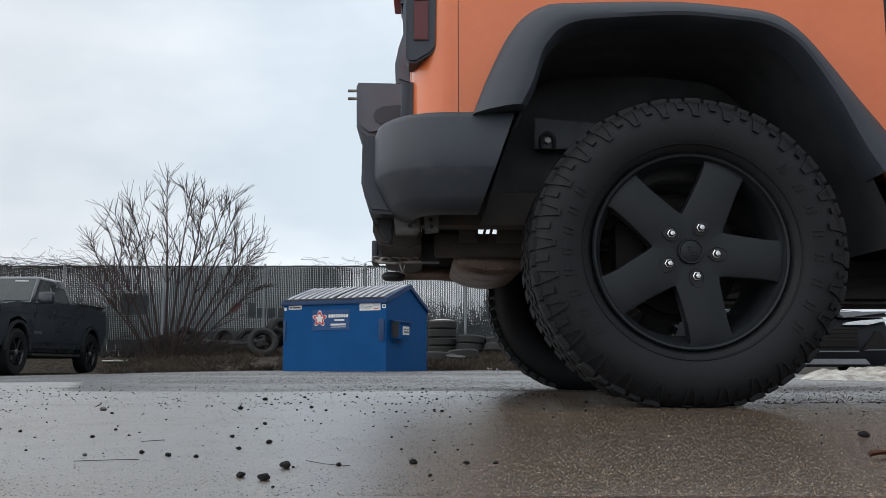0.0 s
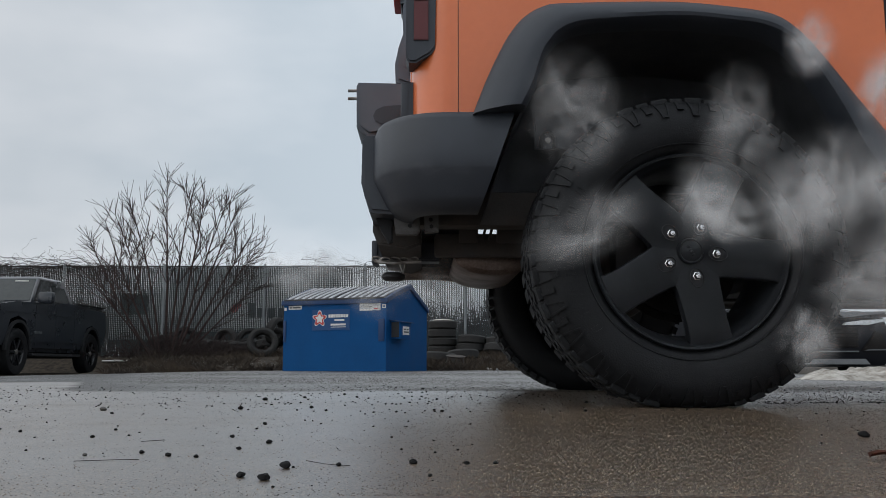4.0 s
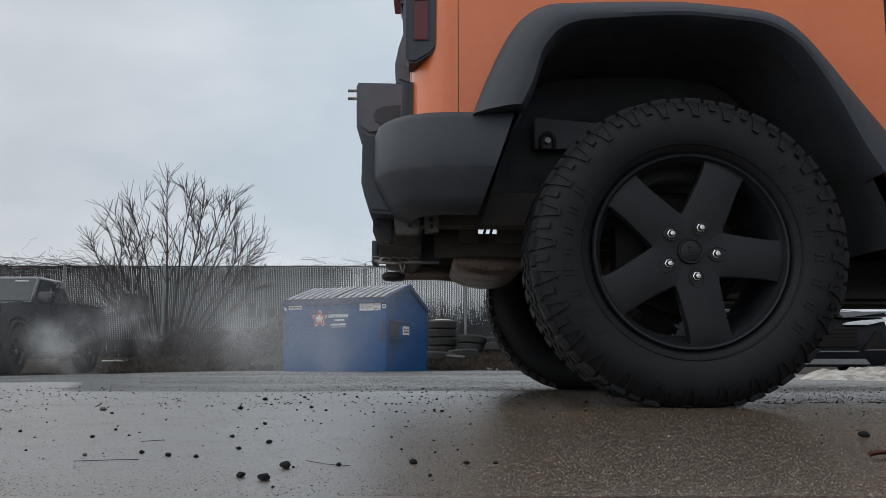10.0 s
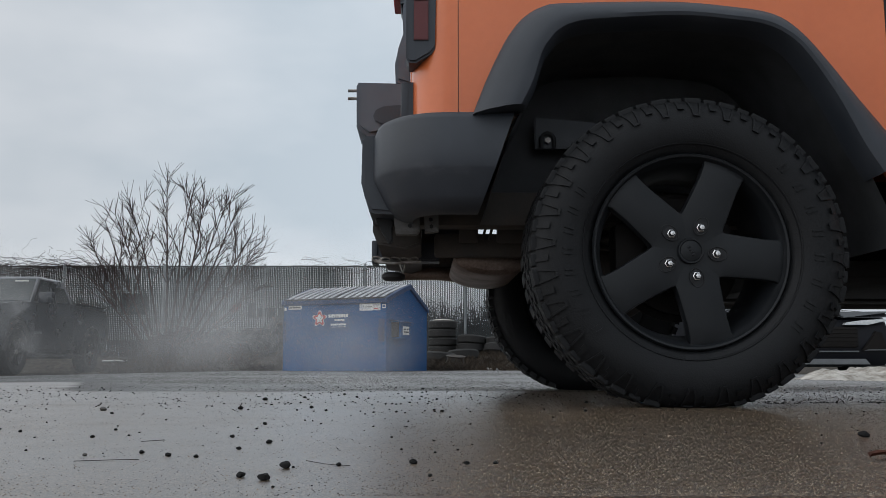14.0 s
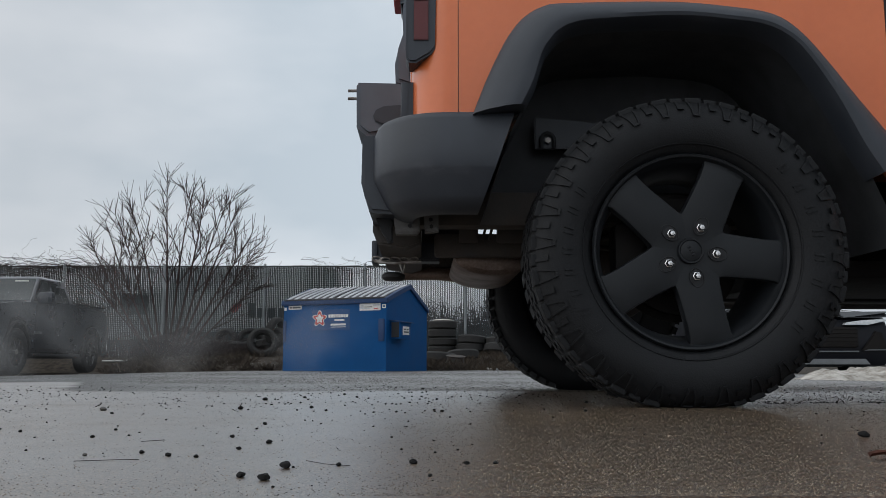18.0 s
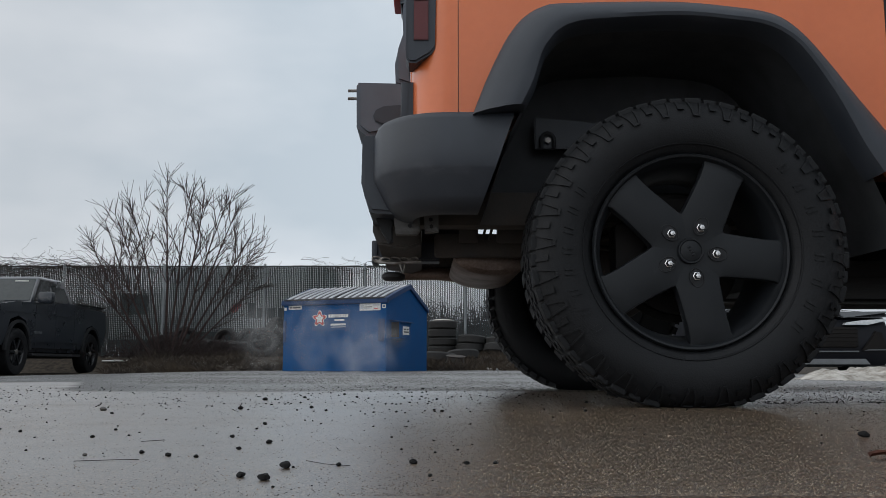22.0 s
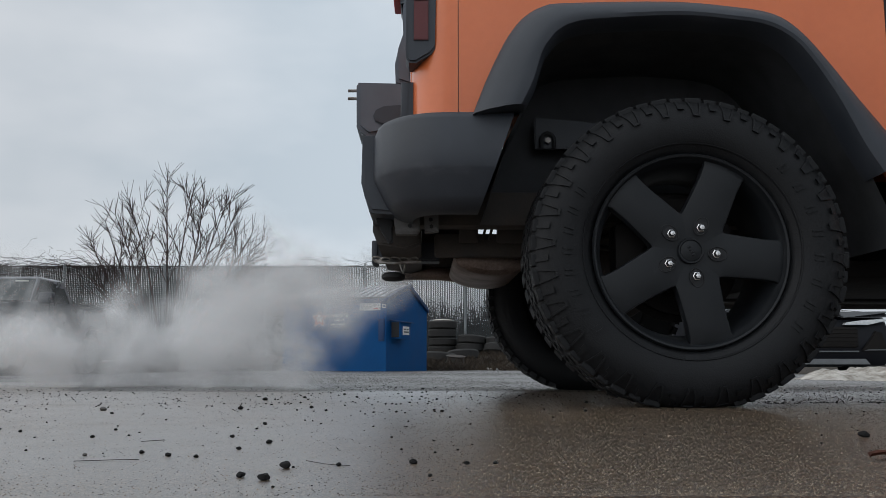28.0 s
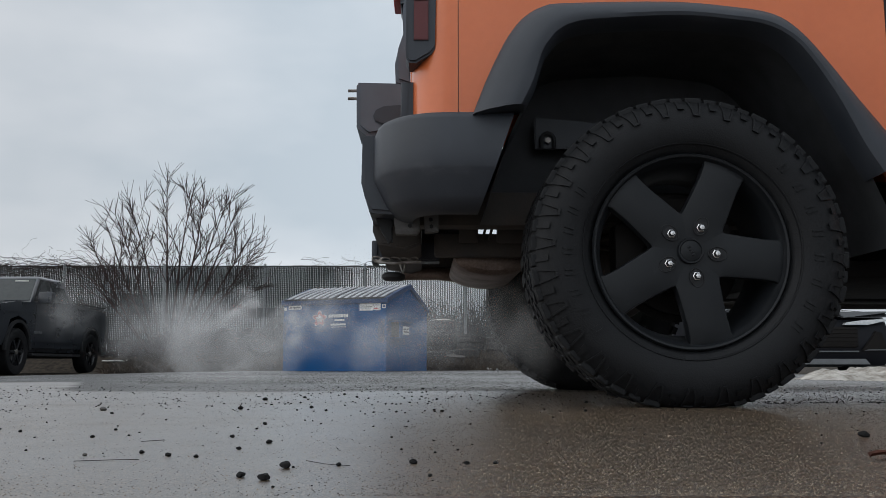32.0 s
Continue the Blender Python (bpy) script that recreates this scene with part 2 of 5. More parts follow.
    l.new(wet, b.inputs["Roughness"])
    water = n.new("ShaderNodeMath")
    water.operation = "MULTIPLY"
    water.inputs[1].default_value = 1.0
    paved = n.new("ShaderNodeMath")
    paved.operation = "SUBTRACT"
    paved.use_clamp = True
    l.new(near_film.outputs[0], paved.inputs[0])
    l.new(far.outputs["Result"], paved.inputs[1])
    l.new(paved.outputs[0], water.inputs[0])
    l.new(water.outputs[0], b.inputs["Coat Weight"])
    b.inputs["Coat Roughness"].default_value = 0.31
    b.inputs["Coat IOR"].default_value = 1.55
    hsum = n.new("ShaderNodeMath")
    hsum.operation = "MULTIPLY_ADD"
    hsum.inputs[1].default_value = 0.5
    l.new(grains.outputs["Fac"], hsum.inputs[0])
    l.new(stones.outputs["Distance"], hsum.inputs[2])
    bp = n.new("ShaderNodeBump")
    flat = n.new("ShaderNodeMapRange")
    flat.inputs["To Min"].default_value, flat.inputs["To Max"].default_value = 0.55, 0.35
    l.new(film.outputs["Result"], flat.inputs["Value"])
    l.new(flat.outputs["Result"], bp.inputs["Strength"])
    bp.inputs["Distance"].default_value = 0.0010
    l.new(hsum.outputs[0], bp.inputs["Height"])
    skin = n.new("ShaderNodeBump")
    skin.inputs["Strength"].default_value, skin.inputs["Distance"].default_value = 0.30, 0.0010
    l.new(hsum.outputs[0], skin.inputs["Height"])
    l.new(skin.outputs["Normal"], b.inputs["Coat Normal"])
    rubble = tex("ShaderNodeTexNoise", 26, 6)
    swell = n.new("ShaderNodeMath")
    swell.operation = "MULTIPLY"
    l.new(rubble.outputs["Fac"], swell.inputs[0])
    l.new(far.outputs["Result"], swell.inputs[1])
    bp2 = n.new("ShaderNodeBump")
    bp2.inputs["Strength"].default_value, bp2.inputs["Distance"].default_value = 0.8, 0.03
    l.new(swell.outputs[0], bp2.inputs["Height"])
    l.new(bp.outputs["Normal"], bp2.inputs["Normal"])
    l.new(bp2.outputs["Normal"], b.inputs["Normal"])
    return m


def scuffed(base):
    """The grained plastic with pale scratches and splashes along the bumper's crease."""
    m = base.copy()
    m.name = "scuffed_black_plastic"
    n, l = m.node_tree.nodes, m.node_tree.links
    b = n["Principled BSDF"]
    old = b.inputs["Base Color"].links[0].from_socket
    co, sep = n.new("ShaderNodeTexCoord"), n.new("ShaderNodeSeparateXYZ")
    l.new(co.outputs["Object"], sep.inputs[0])
    band = n.new("ShaderNodeValToRGB")
    band.color_ramp.elements.new(.5)
    for k, (p, v) in enumerate(((.572, 0), (.596, 1), (.625, 0))):
        band.color_ramp.elements[k].position, band.color_ramp.elements[k].color = p, (v, v, v, 1)
    l.new(sep.outputs["Z"], band.inputs["Fac"])
    parts = []
    for scale, lo, hi in ((420, .56, .64), (16, .46, .60)):
        t, r = n.new("ShaderNodeTexNoise"), n.new("ShaderNodeMapRange")
        t.inputs["Scale"].default_value, t.inputs["Detail"].default_value = scale, 4
        l.new(co.outputs["Object"], t.inputs["Vector"])
        l.new(t.outputs["Fac"], r.inputs["Value"])
        r.inputs["From Min"].default_value, r.inputs["From Max"].default_value = lo, hi
        parts.append(r.outputs["Result"])
    m1, m2, mx = n.new("ShaderNodeMath"), n.new("ShaderNodeMath"), n.new("ShaderNodeMixRGB")
    m1.operation = m2.operation = "MULTIPLY"
    l.new(parts[0], m1.inputs[0])
    l.new(parts[1], m1.inputs[1])
    l.new(m1.outputs[0], m2.inputs[0])
    l.new(band.outputs["Color"], m2.inputs[1])
    l.new(m2.outputs[0], mx.inputs["Fac"])
    l.new(old, mx.inputs["Color1"])
    mx.inputs["Color2"].default_value = (.22, .22, .23, 1)
    l.new(mx.outputs["Color"], b.inputs["Base Color"])
    return m


SCUFFED = scuffed(PLASTIC)
GROUND = ground_material()


# ---------------------------------------------------------------- mesh helpers
def finish(name, bm, material, parent=None, label="", smooth=True):
    bmesh.ops.recalc_face_normals(bm, faces=bm.faces)
    me = bpy.data.meshes.new(name)
    bm.to_mesh(me)
    bm.free()
    if smooth:
        me.polygons.foreach_set("use_smooth", [True] * len(me.polygons))
        me.set_sharp_from_angle(angle=radians(38))
    me.materials.append(material)
    ob = new(name, me)
    if parent:
        ob.parent = parent
    if label:
        ob["label"] = label
    return ob


def part(name, bm, material, parent, label="", smooth=True):
    return finish(name, bm, material, parent, label, smooth)


def thing(name, label, category, m=None, group="", kind=""):
    ob = new(name)
    ob.empty_display_size = 0.2
    if m is not None:
        ob.matrix_basis = m
    return tagged(ob, label, category, group, kind)


def box(x0, x1, y0, y1, z0, z1, bev=0.0, seg=2, bm=None):
    bm = bm or bmesh.new()
    r = bmesh.ops.create_cube(bm, size=1.0)
    bmesh.ops.transform(bm, matrix=Matrix.Translation(((x0 + x1) / 2, (y0 + y1) / 2, (z0 + z1) / 2)) @ Matrix.Diagonal((x1 - x0, y1 - y0, z1 - z0, 1)), verts=r["verts"])
    if bev:
        es = list({e for v in r["verts"] for e in v.link_edges})
        bmesh.ops.bevel(bm, geom=es, offset=bev, segments=seg, affect="EDGES", profile=0.6)
    return bm


def slab(pts, lo, hi, axis="y", bev=0.0, bm=None):
    """A flat outline (two coordinates in order) given thickness from lo to hi along an axis."""
    bm = bm or bmesh.new()
    put = {"y": lambda a, b, t: (a, t, b), "x": lambda a, b, t: (t, a, b), "z": lambda a, b, t: (a, b, t)}[axis]
    va = [bm.verts.new(put(a, b, lo)) for a, b in pts]
    vb = [bm.verts.new(put(a, b, hi)) for a, b in pts]
    k = len(pts)
    fs = [bm.faces.new(va), bm.faces.new(vb[::-1])]
    for i in range(k):
        fs.append(bm.faces.new((va[i], vb[i], vb[(i + 1) % k], va[(i + 1) % k])))
    if bev:
        es = list(set(fs[0].edges) | set(fs[1].edges))
        bmesh.ops.bevel(bm, geom=es, offset=bev, segments=2, affect="EDGES")
    return bm


def lathe(prof, seg=48, bm=None, m=None, a0=0.0):
    """Turns (radius, y) pairs round the y axis; a closed ring of pairs makes a closed body."""
    bm = bm or bmesh.new()
    rings = []
    for i in range(seg):
        a = a0 + 2 * math.pi * i / seg
        row = []
        for r, y in prof:
            p = Vector((r * math.cos(a), y, r * math.sin(a)))
            row.append(bm.verts.new(m @ p if m else p))
        rings.append(row)
    for i in range(seg):
        a, b = rings[i], rings[(i + 1) % seg]
        for j in range(len(prof) - 1):
            bm.faces.new((a[j], a[j + 1], b[j + 1], b[j]))
    return bm


def cyl(p, q, r, seg=12, r2=None, bm=None, caps=True):
    """A round bar from p to q."""
    bm = bm or bmesh.new()
    p, q = Vector(p), Vector(q)
    m = Matrix.Translation((p + q) / 2) @ (q - p).to_track_quat("Z", "Y").to_matrix().to_4x4()
    bmesh.ops.create_cone(bm, cap_ends=caps, segments=seg, radius1=r, radius2=r if r2 is None else r2, depth=(q - p).length, matrix=m)
    return bm


def tube(pts, rad, seg=8, bm=None, ends=True):
    """A bent bar along points; rad is one radius or one a point."""
    bm = bm or bmesh.new()
    pts = [Vector(p) for p in pts]
    rs = rad if isinstance(rad, (list, tuple)) else [rad] * len(pts)
    prev, rows = None, []
    for i, p in enumerate(pts):
        d = (pts[min(i + 1, len(pts) - 1)] - pts[max(i - 1, 0)]).normalized()
        if prev is None:
            side = d.cross(Vector((0.31, 0.17, 0.93))).normalized()
        else:
            side = (prev - d * prev.dot(d)).normalized()
        prev = side
        up = d.cross(side)
        rows.append([bm.verts.new(p + (side * math.cos(2 * math.pi * k / seg) + up * math.sin(2 * math.pi * k / seg)) * rs[i]) for k in range(seg)])
    for a, b in zip(rows, rows[1:]):
        for k in range(seg):
            bm.faces.new((a[k], a[(k + 1) % seg], b[(k + 1) % seg], b[k]))
    if ends and seg > 2:
        bm.faces.new(rows[0][::-1])
        bm.faces.new(rows[-1])
    return bm


def loft(rows, close=False, bm=None):
    """A skin over rows of points."""
    bm = bm or bmesh.new()
    vs = [[bm.verts.new(p) for p in row] for row in rows]
    for a, b in zip(vs, vs[1:]):
        k = len(a)
        for j in range(k if close else k - 1):
            bm.faces.new((a[j], a[(j + 1) % k], b[(j + 1) % k], b[j]))
    return bm


def smooth_line(pts, n):
    """Resamples a polyline by a Catmull-Rom curve."""
    pts = [Vector(p) for p in pts]
    out = []
    k = len(pts) - 1
    for i in range(n):
        t = i * k / (n - 1)
        j = min(int(t), k - 1)
        u = t - j
        p0, p1, p2, p3 = pts[max(j - 1, 0)], pts[j], pts[j + 1], pts[min(j + 2, k)]
        out.append(0.5 * ((2 * p1) + (p2 - p0) * u + (2 * p0 - 5 * p1 + 4 * p2 - p3) * u * u + (3 * p1 - p0 - 3 * p2 + p3) * u ** 3))
    return out


def step(a, b, v):
    u = min(1.0, max(0.0, (v - a) / (b - a)))
    return u * u * (3 - 2 * u)


# ---------------------------------------------------------------- ground
def ground_z(x, y):
    z = -0.09 * step(6, 15, y) * step(3, 7, -x)
    z += -0.13 * step(4.5, 11, y) * step(1.8, 4.5, x)
    z += (0.33 - z) * step(15.5, 20.5, y) * (1 - step(4, 9, x)) * (1 - step(6.2, 7.1, -x) * (1 - step(21.4, 22.8, y)))
    if y > 3:
        z += 0.012 * noise.noise((x * 0.7, y * 0.5, 3.1)) * step(3, 8, y)
    return z


def build_ground():
    xs = [-900, -200, -60, -30] + [-20 + 0.5 * i for i in range(81)] + [30, 60, 200, 900]
    ys = [-900, -200, -50, -12, -5, -2, 0, 1, 2, 3] + [3.5 + 0.5 * i for i in range(50)] + [34, 45, 70, 150, 400, 2000]
    bm = loft([[(x, y, ground_z(x, y)) for x in xs] for y in ys])
    g = finish("ground", bm, GROUND)
    tagged(g, "wet aggregate paving running into a gravel lot", "ground", kind="structure")


build_ground()

# ---------------------------------------------------------------- the off-road vehicle
JEEP = pose(0.603, 2.159, 0, 0, 0, 1.1)
YC = 0.825
HUB_Z = 0.381
jeep = thing("off_road_vehicle", "orange boxy off-road vehicle with black flares standing on wet paving", "car", JEEP)


SIDEWALL = [(0.232, 0.012), (0.243, -0.004), (0.252, -0.016), (0.275, -0.030), (0.305, -0.036), (0.330, -0.034), (0.350, -0.027), (0.366, -0.014), (0.3800, 0.004), (0.3840, 0.03), (0.3845, 0.1)]


def tyre_profile():
    return SIDEWALL + [(r, 0.2 - y) for r, y in SIDEWALL[::-1]]


def wall_y(r):
    """Where the sidewall lies at a radius."""
    for (r0, y0), (r1, y1) in zip(SIDEWALL, SIDEWALL[1:]):
        if r <= r1:
            return y0 + (y1 - y0) * (r - r0) / (r1 - r0)
    return 0.1


def on_wall(bm, r0, r1, inner, outer, proud, steps=6):
    """A raised strip on the sidewall from radius r0 to r1, between the edges given along the rim at its two ends."""
    rows = []
    for k in range(steps + 1):
        u = k / steps
        r = r0 + (r1 - r0) * u
        xa, xb = inner[0] + (outer[0] - inner[0]) * u, inner[1] + (outer[1] - inner[1]) * u
        y = wall_y(r)
        row = []
        for x, dy in ((xa, .004), (xa, -proud), (xb, -proud), (xb, .004)):
            row.append((r * math.sin(x / r), y + (dy if 0 < k < steps or dy < 0 else .004), r * math.cos(x / r)))
        rows.append(row)
    loft(rows, bm=bm)
    for row in (rows[0], rows[-1]):
        bm.faces.new([bm.verts.new(p) for p in row])


def build_wheel():
    w = new("wheel")
    w.parent = jeep
    bm = lathe(tyre_profile(), 128)
    for v in bm.verts:
        if v.co.z < -HUB_Z / 1.008:
            v.co.z = (-HUB_Z + 0.0005) / 1.008
    tyre = part("tyre", bm, RUBBER, w, "chunky all-terrain tyre with raised shoulder blocks")
    tyre.scale = (1.020, 1.0, 1.008)
    # shoulder blocks: framed wedges alternating with small stepped ones
    wedge = bmesh.new()
    on_wall(wedge, .334, .3765, (-.0085, -.0040), (-.0185, -.0130), .0062)
    on_wall(wedge, .334, .3765, (.0040, .0085), (.0130, .0185), .0062)
    on_wall(wedge, .332, .338, (-.0090, .0090), (-.0085, .0085), .0058, 2)
    box(-0.0205, 0.0205, -0.004, 0.048, 0.371, 0.3880, 0.004, 2, wedge)
    wedge_ob = part("shoulder_block", wedge, RUBBER, tyre, smooth=False)
    small = bmesh.new()
    on_wall(small, .350, .377, (-.006, .002), (-.006, .002), .0062)
    on_wall(small, .350, .362, (.002, .010), (.002, .010), .0062, 3)
    box(-0.0155, 0.0155, -0.002, 0.042, 0.371, 0.3870, 0.004, 2, small)
    small_ob = part("shoulder_lug", small, RUBBER, tyre, smooth=False)
    count = 28
    for i in range(count):
        a = 360 * i / count + 3
        for src, off in ((wedge_ob, 0.0), (small_ob, 180 / count)):
            ang = a + off
            o = src.copy()
            scene.collection.objects.link(o)
            if math.cos(radians(ang)) < -0.97:
                o.data = src.data.copy()
                for v in o.data.vertices:
                    k = math.hypot(v.co.x, v.co.z)
                    if k > 0.376:
                        v.co.x, v.co.z = v.co.x * 0.376 / k, v.co.z * 0.376 / k
            o.matrix_basis = pose(0, 0, 0, 0, ang, 0)
    bpy.data.objects.remove(wedge_ob)
    bpy.data.objects.remove(small_ob)
    # the rest of the tread pattern
    bm = bmesh.new()
    for i in range(count * 2):
        ang = 180 / count * i + 3
        if math.cos(radians(ang)) < -0.955:
            continue
        for row, (y0, y1) in enumerate(((0.055, 0.082), (0.088, 0.114), (0.12, 0.148), (0.155, 0.218))):
            b2 = box(-0.015, 0.014, y0, y1, 0.372, 0.3885, 0.0)
            bmesh.ops.rotate(b2, cent=(0, (y0 + y1) / 2, 0), matrix=Matrix.Rotation(radians((-22, 18, -16, 10)[row]), 3, "Z"), verts=b2.verts)
            bmesh.ops.rotate(b2, cent=(0, 0, 0), matrix=Matrix.Rotation(radians(ang + (0, 3, 6, 2)[row]), 3, "Y"), verts=b2.verts)
            me = bpy.data.meshes.new("t")
            b2.to_mesh(me)
            b2.free()
            bm.from_mesh(me)
            bpy.data.meshes.remove(me)
    tr = part("tread", bm, RUBBER, tyre, smooth=False)
    tr["kind"] = "stuff"
    # raised sidewall marks as plain outlined bars
    bm = bmesh.new()
    on_wall(bm, .290, .315, (-.010, -.0055), (-.0075, -.003), .0026)
    on_wall(bm, .290, .315, (.0025, .007), (.005, .0095), .0026)
    m0 = part("moulded_mark", bm, RUBBER, tyre, smooth=False)
    for a0, a1, k in ((-129, -62, 8), (48, 128, 8)):
        for j in range(k):
            o = m0.copy()
            scene.collection.objects.link(o)
            o.matrix_basis = pose(0, 0, 0, 0, a0 + (a1 - a0) * j / (k - 1), 0)
    bpy.data.objects.remove(m0)
    part("moulded_ring", lathe([(0.262, -0.0225), (0.2635, -0.0262), (0.2655, -0.0272), (0.267, -0.025)], 96), RUBBER, tyre)
    # rim
    rim = part("rim", lathe([(0.244, -0.004), (0.2445, -0.012), (0.241, -0.017), (0.236, -0.015), (0.233, -0.006), (0.229, 0.0), (0.222, 0.012), (0.214, 0.05), (0.205, 0.11), (0.207, 0.19), (0.232, 0.205), (0.243, 0.21)], 96), RIMBLACK, w, "black five-spoke alloy wheel")
    # spokes
    for i in range(5):
        a = 65.5 + 72 * i
        rows = []
        for r, hw, y in ((0.024, 0.0175, 0.0), (0.050, 0.0364, -0.002), (0.0765, 0.0556, -0.003), (0.086, 0.0560, -0.004), (0.13, 0.0535, -0.006), (0.18, 0.0515, -0.007), (0.215, 0.0535, -0.006), (0.2335, 0.062, -0.001)):
            e = 0.0008 if r < .08 else 0.007
            g = 0.0 if r < .08 else 1.0
            rows.append([(r, y + 0.045, -hw + 0.004 * g), (r, y + 0.010 * g, -hw), (r, y + 0.002 * g, -hw + e * 0.4), (r, y, -hw + e), (r, y - (0.0 if r < .08 else 0.002), 0), (r, y, hw - e), (r, y + 0.002 * g, hw - e * 0.4), (r, y + 0.010 * g, hw), (r, y + 0.045, hw - 0.004 * g)])
        b2 = loft(rows)
        bmesh.ops.rotate(b2, cent=(0, 0, 0), matrix=Matrix.Rotation(radians(-a), 3, "Y"), verts=b2.verts)
        part("spoke", b2, RIMBLACK, rim)
    part("hub_plate", lathe([(0.0, 0.006), (0.05, 0.006), (0.07, 0.003), (0.088, 0.001), (0.091, 0.01), (0.09, 0.05), (0.0, 0.05)], 60), RIMBLACK, rim)
    cap = part("centre_cap", lathe([(0.0, -0.010), (0.024, -0.009), (0.026, -0.0075), (0.028, -0.010), (0.0305, -0.010), (0.033, -0.002), (0.033, 0.02)], 40), RIMBLACK, rim, "black round centre cap")
    b2 = bmesh.new()
    for j in range(4):
        box(-0.0135 + 0.0072 * j, -0.0135 + 0.0072 * j + 0.005, -0.0112, -0.008, -0.004, 0.004, 0.001, 1, b2)
    part("cap_mark", b2, RIMBLACK, cap).matrix_basis = pose(0, 0, 0, 0, 62, 0)
    for i in range(5):
        a = radians(65.5 + 72 * i)
        c = Vector((0.0635 * math.cos(a), 0, 0.0635 * math.sin(a)))
        mm = Matrix.Translation(c)
        oval = Matrix.Translation((0.0675 * math.cos(a), 0, 0.0675 * math.sin(a))) @ Matrix.Rotation(-a, 4, "Y") @ Matrix.Diagonal((1.35, 1, 1, 1))
        part("lug_pocket", lathe([(0.0178, -0.0045), (0.0182, -0.0068), (0.0172, -0.0074), (0.0155, -0.0048), (0.0, -0.0042)], 28, m=oval), LINER, rim)
        part("lug_nut", lathe([(0.0, -0.021), (0.006, -0.020), (0.0085, -0.016), (0.009, -0.010), (0.0108, -0.009), (0.0108, 0.002)], 6, m=mm), CHROME, rim, "chrome lug nut")
    # brake behind the spokes, its shade put into the near-black colour
    part("brake_disc", lathe([(0.0, 0.085), (0.10, 0.085), (0.105, 0.10), (0.150, 0.10), (0.150, 0.125), (0.0, 0.13)], 48), SHADEBLACK, w)
    part("dust_shield", lathe([(0.0, 0.135), (0.168, 0.135), (0.168, 0.14), (0.0, 0.142)], 48), SHADEBLACK, w)
    part("brake_caliper", box(-0.17, -0.09, 0.075, 0.155, -0.08, 0.08, 0.012), SHADEBLACK, w)
    return w


wheel = build_wheel()
wheel.matrix_basis = pose(.007, 0, HUB_Z)


def copy_part(ob, m):
    c = copy_thing(ob, m)
    c.parent = jeep
    return c


copy_part(wheel, pose(.007, 2 * YC, HUB_Z, 0, 0, 180))
copy_part(wheel, pose(2.95, 0, HUB_Z))
copy_part(wheel, pose(2.95, 2 * YC, HUB_Z, 0, 0, 180))

FL_OUT = [(-.526, .733), (-.489, .828), (-.449, .913), (-.420, .960), (-.391, .992), (-.348, 1.018), (-.29, 1.027), (-.029, 1.033), (.13, 1.022), (.249, 1.002), (.321, .953), (.389, .871), (.455, .782), (.519, .701), (.57, .63)]
FL_IN = [(-.402, .748), (-.373, .807), (-.35, .881), (-.325, .920), (-.305, .940), (-.270, .957), (-.204, .968), (-.002, .979), (.12, .970), (.214, .956), (.284, .918), (.338, .851), (.395, .755), (.445, .650), (.49, .575)]


